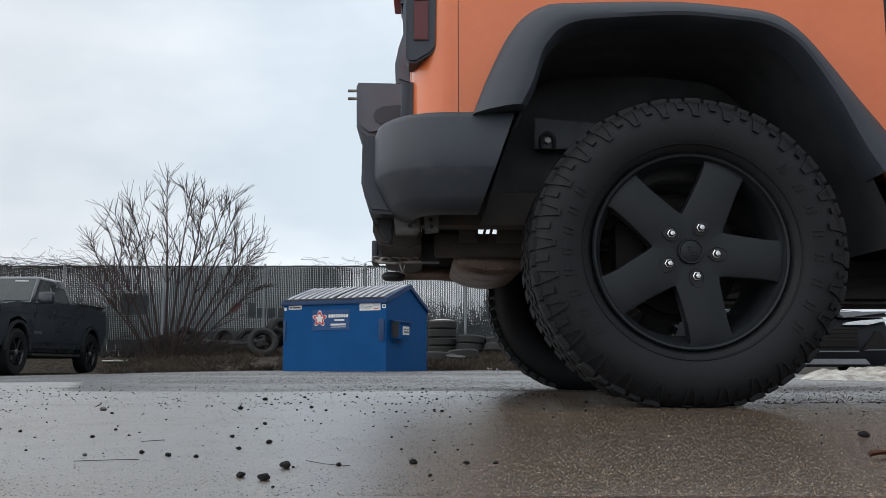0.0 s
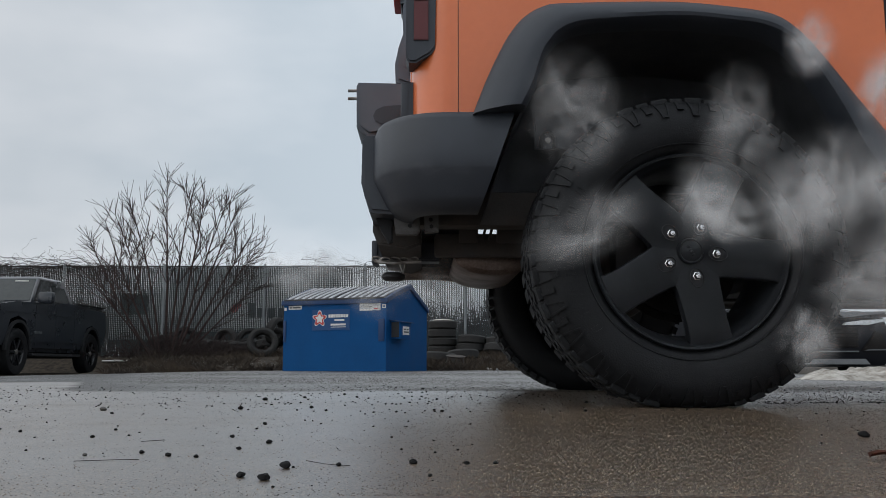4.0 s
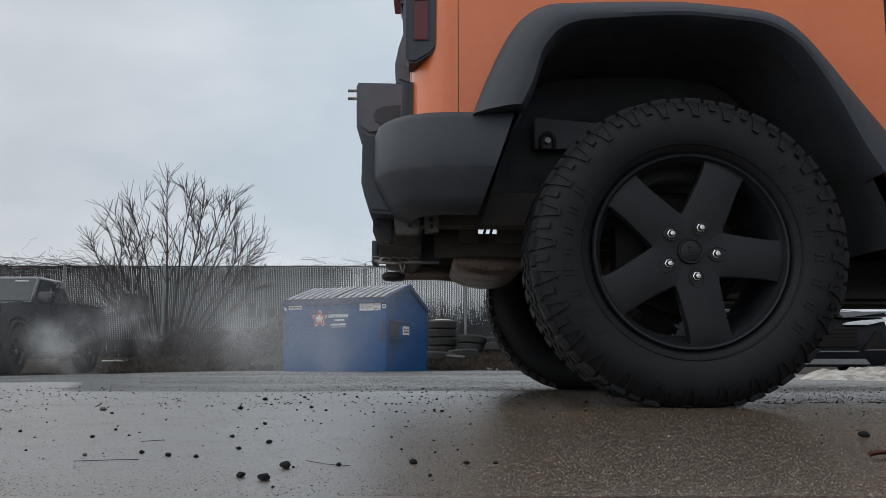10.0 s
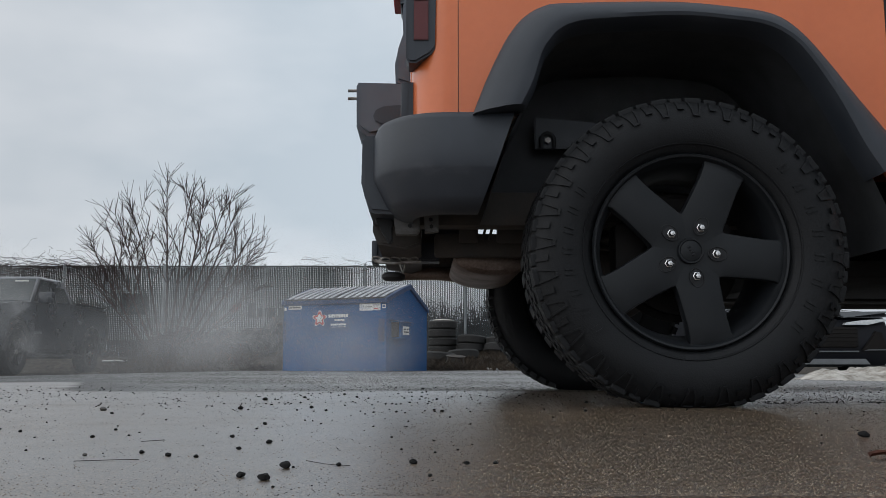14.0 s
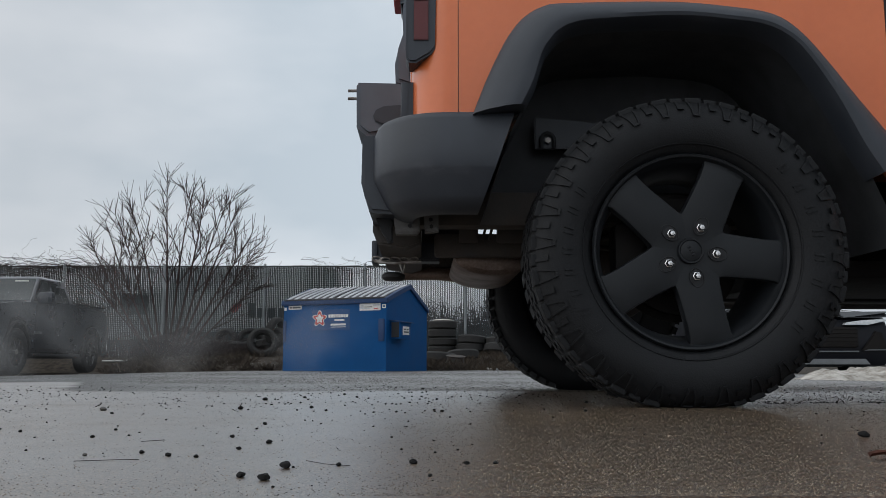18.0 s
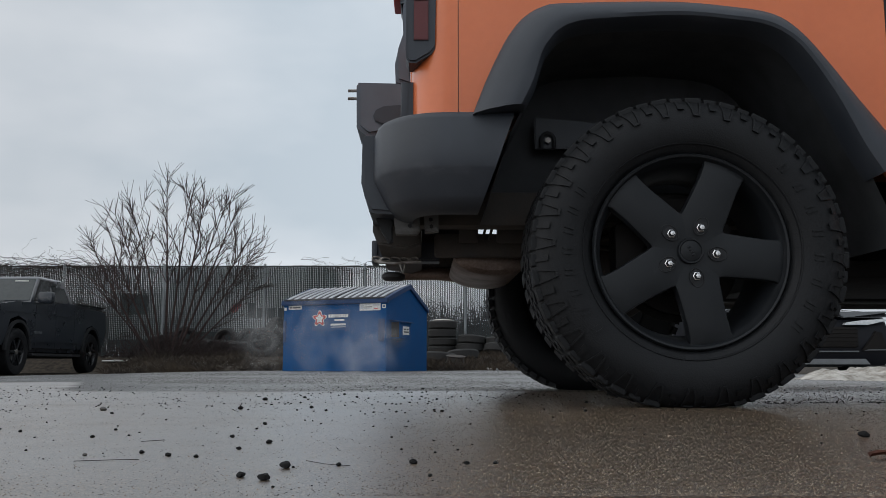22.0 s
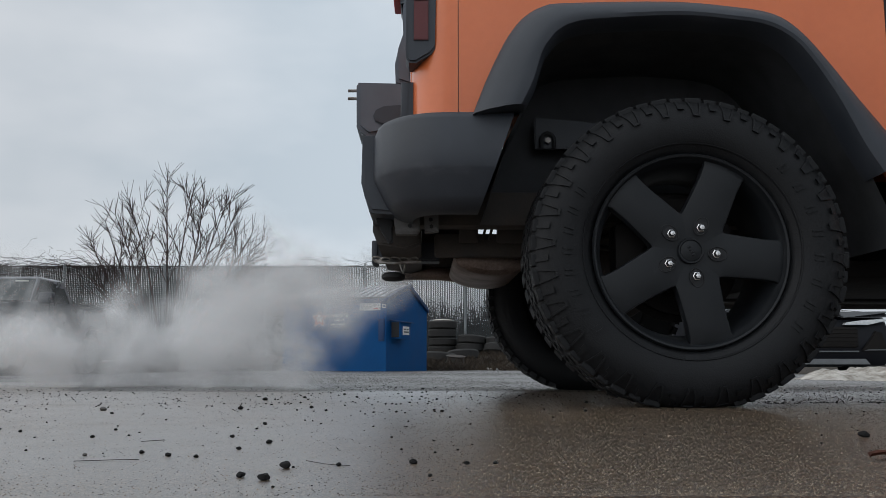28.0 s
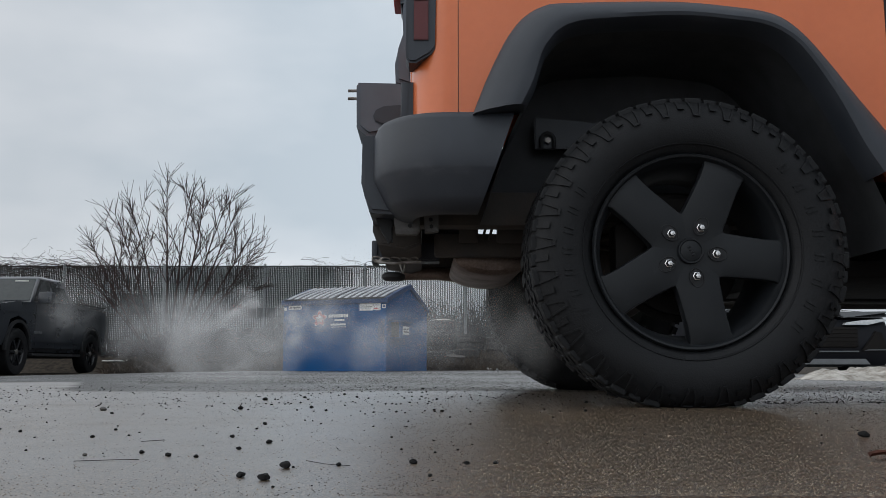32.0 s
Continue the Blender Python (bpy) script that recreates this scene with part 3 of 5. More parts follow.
def build_body():
    o3 = smooth_line([(x, 0, z) for x, z in FL_OUT], 57)
    i3 = smooth_line([(x, 0, z) for x, z in FL_IN], 57)
    rows = []
    for o, i in zip(o3, i3):
        d = (o - i).normalized()
        rows.append([o + d * (.010 + .026 * min(0.0, d.x)) + Vector((0, 0.135, 0)), o + d * (.006 + .016 * min(0.0, d.x)) + Vector((0, 0.07, 0)), o + d * 0.001 + Vector((0, 0.022, 0)), o.lerp(i, 0.04) + Vector((0, 0.010, 0)), o.lerp(i, 0.30) + Vector((0, -0.012, 0)), o.lerp(i, 0.62) + Vector((0, -0.025, 0)), o.lerp(i, 0.80) + Vector((0, -0.028, 0)), o.lerp(i, 0.95) + Vector((0, -0.024, 0)), i - d * 0.004 + Vector((0, -0.008, 0)), i - d * 0.008 + Vector((0, 0.06, 0))])
    bm = loft(rows)
    bm.verts.ensure_lookup_table()
    bm.faces.new([bm.verts[k] for k in range(10)])
    part("fender_flare", bm, PLASTIC, jeep, "grained black plastic fender flare")
    # tub side with the wheel opening cut out
    arch = [(o.x, o.z) for o in o3]
    side = [(-.58, .70)] + [(arch[0][0], .70)] + arch + [(.60, .58), (3.35, .58), (3.35, 1.22), (-.58, 1.22)]
    part("body_side", slab(side, .12, .15), ORANGE, jeep, "orange painted side panel")
    part("body_side", slab(side, 2 * YC - .15, 2 * YC - .12), ORANGE, jeep)
    # rear corner, curved in plan, and the tailgate wall
    rc = []
    for k in range(9):
        a = radians(90 * k / 8)
        rc.append((-.575 - .11 * math.sin(a), .12 + .11 * (1 - math.cos(a))))
    rows = [[(x, y, z) for z in (.70, .74, 1.0, 1.22)] for x, y in rc]
    bm = loft(rows)
    part("rear_corner", bm, ORANGE, jeep)
    rows = [[(x, 2 * YC - y, z) for z in (.70, .74, 1.0, 1.22)] for x, y in rc]
    part("rear_corner", loft(rows), ORANGE, jeep)
    part("tailgate", box(-.690, -.64, .235, 2 * YC - .235, .70, 1.22, .01), ORANGE, jeep)
    part("corner_seam", box(-.5608, -.5592, .1192, .125, .745, 1.22), LINER, jeep)
    part("beltline_cover", box(-.68, 3.3, .13, 2 * YC - .13, 1.19, 1.24, .02), LINER, jeep)
    part("door_seam", box(.598, .606, .1185, .125, .60, 1.22), LINER, jeep)
    # bumper swept round the rear
    path = [(-.418, .030), (-.47, .028), (-.53, .028), (-.60, .030), (-.645, .038), (-.69, .058), (-.728, .09), (-.757, .13), (-.775, .18), (-.785, .24), (-.788, .32), (-.788, .5), (-.788, YC)]
    path += [(x, 2 * YC - y) for x, y in path[-2::-1]]
    sect = [(-.10, .740), (-.030, .7445), (-.010, .7435), (-.001, .738), (.004, .725), (.005, .64), (.004, .603), (.001, .596), (-.031, .532), (-.038, .523), (-.060, .507), (-.085, .497), (-.105, .494)]
    rows = []
    for k, (x, y) in enumerate(path):
        a, b = path[max(0, k - 1)], path[min(len(path) - 1, k + 1)]
        d = Vector((b[0] - a[0], b[1] - a[1])).normalized()
        nx, ny = -d.y, d.x
        cut = (0.35, 0.28, 0.18, 0.07)[min(k, len(path) - 1 - k)] if min(k, len(path) - 1 - k) < 4 else 0.0
        rows.append([(x + nx * off - cut * (.745 - z), y + ny * off, z) for off, z in sect])
    bm = loft(rows)
    bm.verts.ensure_lookup_table()
    bm.faces.new([bm.verts[k] for k in range(len(sect))])
    part("rear_bumper", bm, SCUFFED, jeep, "scuffed black plastic rear bumper")
    mid = part("bumper_centre", slab([(-.70, .733), (-.812, .733), (-.822, .722), (-.824, .60), (-.815, .565), (-.80, .517), (-.70, .510)], .235, 2 * YC - .235, bev=.010), PLASTIC, jeep)
    # inner arch
    lin = [Vector((-.49, 0, .50)), Vector((-.46, 0, .60)), Vector((-.425, 0, .70))] + i3 + [Vector((.53, 0, .48)), Vector((.54, 0, .40))]
    rows = [[p + Vector((0, y, 0)) for y in (.03, .12, .3, .48)] for p in lin]
    part("wheel_liner", loft(rows), ARCHLINER, jeep)
    part("inner_wall", slab([(-.50, .60), (-.43, .72), (-.3, .98), (.28, .98), (.56, .56), (.56, .40), (.30, .40), (.2, .60)], .45, .47), ARCHLINER, jeep)
    # sill and floor, coloured near black for the shade under the vehicle
    part("rocker_panel", box(.60, 2.45, .135, .22, .42, .585, .015), SHADEBLACK, jeep)
    part("rocker_panel", box(.50, 2.45, 2 * YC - .22, 2 * YC - .135, .36, .585, .015), SHADEBLACK, jeep)
    part("floor_pan", box(-.30, 3.2, .48, 2 * YC - .48, .60, .66, .01), SHADEBLACK, jeep)
    part("skid_plate", box(.50, 2.4, .5, 2 * YC - .3, .365, .42, .01), SHADEBLACK, jeep)
    part("frame_rail", box(-.75, 3.2, .36, .44, .50, .60, .01), RUST, jeep)
    part("frame_rail", box(-.75, 3.2, 2 * YC - .44, 2 * YC - .36, .47, .60, .01), RUST, jeep)
    part("front_end", box(3.3, 3.5, .2, 2 * YC - .2, .55, 1.2, .05), ORANGE, jeep)


build_body()


def build_rear_details():
    # tail lamp on the near corner and its twin
    for sgn, y0 in ((1, 0.0), (-1, 2 * YC)):
        def yy(a, b):
            lo, hi = y0 + sgn * a, y0 + sgn * b
            return min(lo, hi), max(lo, hi)
        lo, hi = yy(.125, .215)
        hs = part("tail_lamp", slab([(-.700, 1.21), (-.700, .918), (-.692, .906), (-.672, .905), (-.632, .930), (-.616, .952), (-.612, 1.21)], lo, hi, bev=.006), PLASTIC, jeep, "black-framed red tail lamp")
        lo, hi = yy(.119, .13)
        part("lower_lens", slab([(-.679, 1.000), (-.679, .966), (-.640, .966), (-.640, 1.075), (-.679, 1.075)], lo, hi, bev=.002), SMOKEDLENS, hs)
        part("upper_lens", slab([(-.679, 1.078), (-.640, 1.078), (-.640, 1.20), (-.679, 1.20)], lo, hi, bev=.002), REDLENS, hs)
    # spare-wheel carrier on the tailgate, without its wheel
    car = part("spare_carrier", slab([(-.70, 1.070), (-.880, 1.073), (-.887, 1.060), (-.885, .915), (-.872, .900), (-.844, .880), (-.70, .905)], .80, 1.06, bev=.014), CARRIERGREY, jeep, "bare black spare-wheel carrier")
    part("carrier_recess", slab([(-.70, .992), (-.79, .985), (-.818, .972), (-.828, .95), (-.82, .930), (-.80, .92), (-.74, .908), (-.70, .915)], .793, .803, bev=.004), PLASTIC, car)
    for z in (1.052, 1.024):
        part("wheel_stud", cyl((-.88, .84, z), (-.918, .84, z), .0055, 8), STEEL, car)
    part("carrier_arm", slab([(-.70, 1.06), (-.752, 1.076), (-.755, 1.14), (-.744, 1.19), (-.726, 1.245), (-.716, 1.285), (-.717, 1.32), (-.737, 1.36), (-.742, 1.45), (-.69, 1.45), (-.69, 1.06)], .80, .95, bev=.012), CARRIERGREY, jeep)
    part("high_brake_lamp", box(-.762, -.725, .80, .95, 1.376, 1.48, .008), REDLENS, jeep, "small red high brake lamp")
    part("tailgate_hinge", box(-.715, -.688, .20, .235, .76, .875, .006), PLASTIC, jeep)
    part("corner_guard", slab([(-.699, .715), (-.699, .86), (-.690, .875), (-.678, .875), (-.678, .715)], .20, .225, bev=.003), PLASTIC, jeep)
    # under the bumper
    part("rear_crossmember", slab([(-.80, .60), (-.66, .60), (-.66, .46), (-.70, .445), (-.79, .46), (-.805, .50)], .46, 2 * YC - .46, bev=.008), RUST, jeep)
    part("bumper_bracket", slab([(-.738, .53), (-.664, .53), (-.662, .474), (-.670, .466), (-.730, .466)], .29, .33, bev=.004), DULLSTEEL, jeep)
    part("bumper_bracket", slab([(-.652, .53), (-.610, .53), (-.610, .474), (-.648, .470)], .29, .33, bev=.004), DULLSTEEL, jeep)
    for x, z in ((-.715, .512), (-.690, .488), (-.632, .505), (-.630, .486)):
        part("bracket_bolt", cyl((x, .282, z), (x, .292, z), .006, 6), LINER, jeep)
    part("bumper_brace", slab([(-.795, .53), (-.74, .53), (-.74, .45), (-.752, .445), (-.772, .48)], .33, .37, bev=.004), LINER, jeep)
    hitch = part("hitch_receiver", slab([(-.826, .51), (-.60, .51), (-.60, .446), (-.826, .446)], YC - .045, YC + .045, bev=.006), PLASTIC, jeep, "black square hitch receiver")
    part("receiver_collar", box(-.826, -.806, YC - .055, YC + .055, .436, .515, .006), PLASTIC, hitch)
    pin = [(-.81, .70, .438), (-.79, .69, .432), (-.74, .69, .430), (-.70, .70, .434), (-.66, .70, .436)]
    part("hitch_pin", tube(pin, .006, 8), STEEL, hitch, "bright steel hitch pin with safety chain")
    for k in range(5):
        c = Vector((-.805 + .03 * k, .69, .444 - .003 * (k % 2)))
        ring = [c + Vector((.0145 * math.cos(q), .004 * (-1) ** k, .0065 * math.sin(q))) for q in [2 * math.pi * j / 10 for j in range(11)]]
        part("chain_link", tube(ring, .0032, 6, ends=False), STEEL, hitch)
    part("tow_hook", lathe([(0, -.014), (.03, -.013), (.04, -.004), (.04, .006), (.03, .014), (0, .015)], 20, m=Matrix.Translation((-.755, YC, .398)) @ pose(0, 0, 0, 90, 0, 0)), LINER, jeep)
    part("hook_loop", tube([(-.735, YC - .03, .445), (-.728, YC - .03, .425), (-.722, YC - .03, .408), (-.716, YC - .03, .425), (-.715, YC - .03, .44)], .004, 6), STEEL, jeep)
    # muffler lying across, tail pipe, axle, springs, dampers
    prof = [(0.0, 0.0), (.045, .0), (.062, .012), (.066, .03), (.066, .52), (.06, .54), (.03, .55), (0, .55)]
    bm = lathe(prof, 32)
    for v in bm.verts:
        v.co = Vector((v.co.x * 1.75, v.co.y, v.co.z * 0.68))
    mu = part("muffler", bm, MUFFLER, jeep, "heat-stained steel muffler lying across")
    mu.matrix_basis = pose(-.444, .60, .428, 0, 4, 0)
    part("muffler_shield", box(-.62, -.32, .54, .585, .432, .505, .012), RUST, jeep)
    part("tail_pipe", tube([(-.46, 1.14, .43), (-.52, 1.2, .44), (-.60, 1.22, .45), (-.74, 1.22, .45)], .026, 14, ends=False), MUFFLER, jeep)
    part("rear_axle", cyl((0, .14, HUB_Z), (0, 2 * YC - .14, HUB_Z), .042, 18), RUST, jeep)
    part("differential", lathe([(0, -.13), (.07, -.12), (.12, -.05), (.13, .03), (.1, .1), (0, .13)], 24, m=Matrix.Translation((0, YC, HUB_Z))), RUST, jeep)
    for y in (.40, 2 * YC - .40):
        pts = [(-.10 + .06 * math.cos(2 * math.pi * k / 10), y + .06 * math.sin(2 * math.pi * k / 10), .44 + .0035 * k) for k in range(61)]
        part("coil_spring", tube(pts, .009, 6), RUST, jeep)
        part("damper", cyl((-.22, y - .06, .36), (-.27, y - .06, .64), .03, 14), RUST, jeep)
    for k in range(4):
        z = .545 + .012 * k
        part("exhaust_hanger", tube([(-.545, .42, z + .012), (-.50, .415, z), (-.44, .415, z - .002), (-.39, .42, z + .006)], .006, 6), MUFFLER, jeep)
    pl = part("inner_bracket", slab([(-.325, .735), (-.165, .735), (-.10, .80), (-.15, .815), (-.325, .83)], .385, .40, bev=.003), PLASTIC, jeep)
    ring = [(-.288 + .019 * math.cos(q), .378, .757 + .022 * math.sin(q)) for q in [math.pi * j / 8 for j in range(9)]]
    part("hook_ring", tube([(-.269, .378, .735)] + ring + [(-.307, .378, .735)], .0065, 8), LINER, pl)
    part("hook_bolt", cyl((-.288, .37, .757), (-.288, .39, .757), .009, 6), STEEL, pl)
    for x0, x1, z0, z1 in ((-.545, -.486, .47, .56), (-.430, -.33, .47, .56)):
        part("heat_shield", box(x0, x1, .50, .515, z0, z1, .006), RUST, jeep)
    for x in (-.467, -.447):
        part("brake_line", cyl((x - .006, .51, .48), (x + .012, .51, .55), .0042, 6), RUST, jeep)
    part("rock_rail", cyl((.50, 2 * YC - .1, .352), (2.4, 2 * YC - .1, .352), .016, 10), RUST, jeep)


build_rear_details()


# ---------------------------------------------------------------- dumpster
def build_dumpster():
    W, D = 1.83, 1.50
    t = thing("dumpster", "blue steel front-load dumpster with weathered grey lid", "dumpster", pose(-.859, 13.40, ground_z(-.86, 13.4), 0, 0, -23))
    # local frame: front face on y = 0 from x = -W to 0, depth towards y = D
    side = [(0.0, .006), (D, .006), (D, 1.02), (.82, 1.365), (.55, 1.30), (.27, 1.205), (0.0, 1.10)]
    part("side_wall", slab(side, -.03, 0, axis="x"), BLUE, t)
    part("side_wall", slab(side, -W, -W + .03, axis="x"), BLUE, t)
    part("front_wall", box(-W + .03, -.03, 0, .025, .006, 1.08), BLUE, t)
    part("back_wall", box(-W + .03, -.03, D - .025, D, .006, 1.0), BLUE, t)
    part("bottom_plate", box(-W + .03, -.03, .025, D - .025, .05, .08), BLUE, t)
    part("front_rim", box(-W - .03, .03, -.035, .04, 1.04, 1.115, .008), BLUEDARK, t)
    part("side_rim", slab([(-.03, 1.045), (.27, 1.15), (.82, 1.315), (.82, 1.385), (.55, 1.312), (.27, 1.222), (-.03, 1.118)], -.02, .035, axis="x", bev=.005), BLUEDARK, t)
    part("side_rim", slab([(.80, 1.31), (D + .02, .965), (D + .02, 1.035), (.80, 1.388)], -.02, .035, axis="x", bev=.005), BLUEDARK, t)
    part("side_rim", slab([(-.03, 1.045), (.80, 1.30), (.80, 1.375), (-.03, 1.115)], -W - .035, -W + .02, axis="x", bev=.005), BLUEDARK, t)
    for x in (-W + .25, -.35):
        part("skid", box(x - .06, x + .06, .05, D - .05, 0, .05, .004), BLUEDARK, t)
    # ribbed lids in two halves
    for x0, x1 in ((-W + .02, -W / 2 - .015), (-W / 2 + .015, -.02)):
        def arch(y):
            u = y / .82
            return 1.118 + .255 * u ** 0.85
        rows = [[(x, -.03 + .85 * k / 10, arch(max(0.0, .82 * k / 10))) for x in (x0, x1)] for k in range(11)]
        bm = loft(rows)
        r2 = loft([[(x0, .82, arch(.82)), (x1, .82, arch(.82))], [(x0, D, 1.06), (x1, D, 1.06)]])
        me = bpy.data.meshes.new("t")
        r2.to_mesh(me)
        r2.free()
        bm.from_mesh(me)
        bpy.data.meshes.remove(me)
        lid = part("lid", bm, LIDDARK, t, "weathered grey ribbed plastic lid")
        part("lid_lip", box(x0, x1, -.042, -.028, 1.108, 1.135, .004), LIDDARK, lid)
        n = 7
        for j in range(n):
            c = x0 + (x1 - x0) * (j + .5) / n
            hw = (x1 - x0) / n * .23
            rows = []
            for k in range(11):
                y = -.025 + .84 * k / 10
                z = arch(max(0.0, .82 * k / 10))
                rows.append([(c - hw, y, z), (c - hw * .75, y, z + .012), (c + hw * .75, y, z + .012), (c + hw, y, z)])
            part("lid_rib", loft(rows), LIDGREY, lid)
    # fork pocket on each side
    pk = part("fork_pocket", box(0, .17, .14, .52, .50, .77, .006), BLUE, t)
    # dark plate paints the shade of the pocket's hollow on a closed box
    part("pocket_shade_plate", box(.02, .15, .130, .143, .52, .75, .002, 1), LINER, pk)
    part("pocket_hood", slab([(0, .775), (.21, .745), (.21, .757), (0, .79)], .11, .56), BLUEDARK, pk)
    part("fork_pocket", box(-W - .17, -W, .30, .68, .52, .78, .006), BLUE, t)
    st = part("sticker", box(.170, .173, .22, .45, .56, .69), WHITE, pk, "white warning sticker with small print")
    for z0, z1, y0, y1 in ((.595, .615, .25, .42), (.635, .655, .25, .33), (.635, .655, .36, .42)):
        part("print_bar", box(.173, .1755, y0, y1, z0, z1), INK, st)
    part("front_gusset", box(-.13, -.03, -.012, 0, .46, .80, .004), BLUEDARK, t)
    part("front_gusset", box(-W + .0, -W + .05, -.012, 0, .46, .80, .004), BLUEDARK, t)
    # stickers on the front: plain bars stand for the print
    def sticker(x0, x1, z0, z1, bars, material=WHITE, label=""):
        s = part("sticker", box(x0, x1, -.006, 0, z0, z1), material, t, label)
        for (a0, a1, b0, b1, mm) in bars:
            part("print_bar", box(x0 + (x1 - x0) * a0, x0 + (x1 - x0) * a1, -.010, -.005, z0 + (z1 - z0) * b0, z0 + (z1 - z0) * b1), mm, s)
        return s
    sticker(-W + .09, -W + .33, .975, 1.035, [(.08, .25, .3, .7, INK), (.32, .92, .3, .7, INK)], label="white sticker with one dark print bar")
    sticker(-W + .01, -W + .05, .96, 1.01, [], label="small pale sticker")
    sticker(-.46, -.10, .93, 1.045, [(.05, .20, .25, .75, LIDGREY), (.24, .60, .42, .52, INK), (.24, .52, .25, .32, LIDGREY), (.66, .95, .62, .78, LIDGREY), (.68, .90, .2, .3, REDINK)], label="white sticker with faint print bars")
    sticker(-.07, -.01, .96, 1.02, [(.2, .8, .3, .7, BLUEINK)], label="small blue and white sticker")
    panel = sticker(-W + .53, -W + 1.20, .64, .96, [(.44 + .066 * j, .495 + .066 * j, .61, .76, WHITE) for j in range(8)] + [(.60, .86, .44, .52, WHITE), (.50, .90, .22, .31, WHITE), (.50, .90, .13, .16, WHITE)], BLUEINK, "blue company panel with white print bars and a red-white star")
    c = (-W + .665, .82)

    def star(k, deep):
        pts = []
        for j in range(40):
            q = math.pi / 2 + j * math.pi / 20
            r = k * (.094 + .026 * math.cos(5 * (q - math.pi / 2)))
            pts.append((c[0] + r * math.cos(q), c[1] + r * math.sin(q)))
        return slab(pts, -.006 - deep, -.005)
    part("star_edge", star(1.12, .003), WHITE, panel)
    part("star_mark", star(.98, .006), REDINK, panel)
    part("star_core", star(.62, .009), WHITE, panel)


build_dumpster()


# ---------------------------------------------------------------- fence
FY = 23.0
def build_fence():
    f = thing("fence", "tall chain-link fence with dark green slats and galvanised posts", "fence", kind="structure")
    x0, x1 = -17.0, 9.0
    zb, zt = .34, 2.66
    post = cyl((0, 0, .1), (0, 0, zt + .03), .036, 12)
    bmesh.ops.create_icosphere(post, subdivisions=1, radius=.042, matrix=Matrix.Translation((0, 0, zt + .035)))
    p0 = part("post", post, GALV, f)
    xs = [-15.14 + 2.62 * k for k in range(10)]
    p0.location = (xs[0], FY - .05, 0)
    for x in xs[1:]:
        o = p0.copy()
        scene.collection.objects.link(o)
        o.location = (x, FY - .05, 0)
    part("top_rail", cyl((x0, FY, zt), (x1, FY, zt), .024, 10), GALVDARK, f)
    part("bottom_wire", cyl((x0, FY, zb), (x1, FY, zb), .006, 6), GALVDARK, f)
    bm = bmesh.new()
    pitch, w = .046, .0345
    n = int((x1 - x0) / pitch)
    rnd = random.Random(5)
    for k in range(n):
        x = x0 + pitch * k
        w = .021 if x > -2.4 else .025 if -5.9 < x < -3.7 else .032
        lean = rnd.uniform(-.006, .006)
        a, b = zb + rnd.uniform(-.02, .03), zt - rnd.uniform(.015, .05)
        vs = [bm.verts.new(p) for p in ((x, FY, a), (x + w, FY, a), (x + w + lean, FY, b), (x + lean, FY, b))]
        vt = [bm.verts.new(v.co + Vector((0, .008, 0))) for v in vs]
        bm.faces.new(vs)
        bm.faces.new(vt[::-1])
        for j in range(4):
            bm.faces.new((vs[j], vt[j], vt[(j + 1) % 4], vs[(j + 1) % 4]))
    s = part("slats", bm, SLAT, f, smooth=False)
    s["kind"] = "stuff"
    w = .0345
    # woven wire: two sets of slanting strands
    bm = bmesh.new()
    h = zt - zb
    run = h / 1.1
    for k in range(int((x1 - x0 + run) / pitch)):
        for sgn in (1, -1):
            xa = x0 - run + pitch * k + w + .007
            pa, pb = (xa, zb), (xa + run, zt)
            if sgn < 0:
                pa, pb = (xa + run, zb), (xa, zt)
            y = FY - .008 - .004 * (sgn > 0)
            r = .0058
            bm.faces.new([bm.verts.new(p) for p in ((pa[0] - r, y, pa[1]), (pa[0] + r, y, pa[1]), (pb[0] + r, y, pb[1]), (pb[0] - r, y, pb[1]))])
    wv = part("wire_mesh", bm, GALVDARK, f, smooth=False)
    wv["kind"] = "stuff"


build_fence()


# ---------------------------------------------------------------- behind the fence
def build_behind():
    t = thing("box_truck", "pale box truck parked behind the slatted fence", "truck", pose(-5.6, 26.2, ground_z(-5, 26)))
    body = part("cargo_box", box(-2.6, 2.3, 0, 2.2, .75, 2.72, .12, 4), BOXGREY, t)
    for k in range(6):
        part("dark_letter_bar", box(-.20 + .30 * k, .03 + .30 * k, -.012, 0, 1.15, 1.44 if k else 1.60, .01, 1), INK, body)
    part("orange_mark", slab([(-.78, 1.38), (-.48, 1.64), (-.36, 1.50), (-.60, 1.30)], -.012, 0), REDINK, body)
    part("cab", box(-4.4, -2.7, .1, 2.1, .5, 2.0, .15, 3), BOXGREY, t)
    part("cab_window", box(-4.0, -3.2, .09, .12, 1.25, 1.85, .05), GLASS, t)
    part("chassis", box(-4.2, 2.2, .5, 1.7, .45, .75, .02), LINER, t)
    for x in (-3.7, 1.2):
        for y in (.3, 1.9):
            part("road_wheel", lathe([(0, -.14), (.25, -.14), (.42, -.12), (.45, -.06), (.45, .06), (.42, .12), (0, .14)], 20, m=Matrix.Translation((x, y, .45))), LINER, t)


build_behind()


# ---------------------------------------------------------------- bare shrub
def shoot(p, d, length, r0, r1, rnd, up, n=6, wob=.06):
    pts, rs, ds = [p], [r0], [d]
    for k in range(n):
        d = (d + Vector((rnd.gauss(0, wob), rnd.gauss(0, wob), rnd.uniform(0, 2 * up)))).normalized()
        p = p + d * (length / n)
        pts.append(p)
        rs.append(r0 + (r1 - r0) * (k + 1) / n)
        ds.append(d)
    return pts, rs, ds


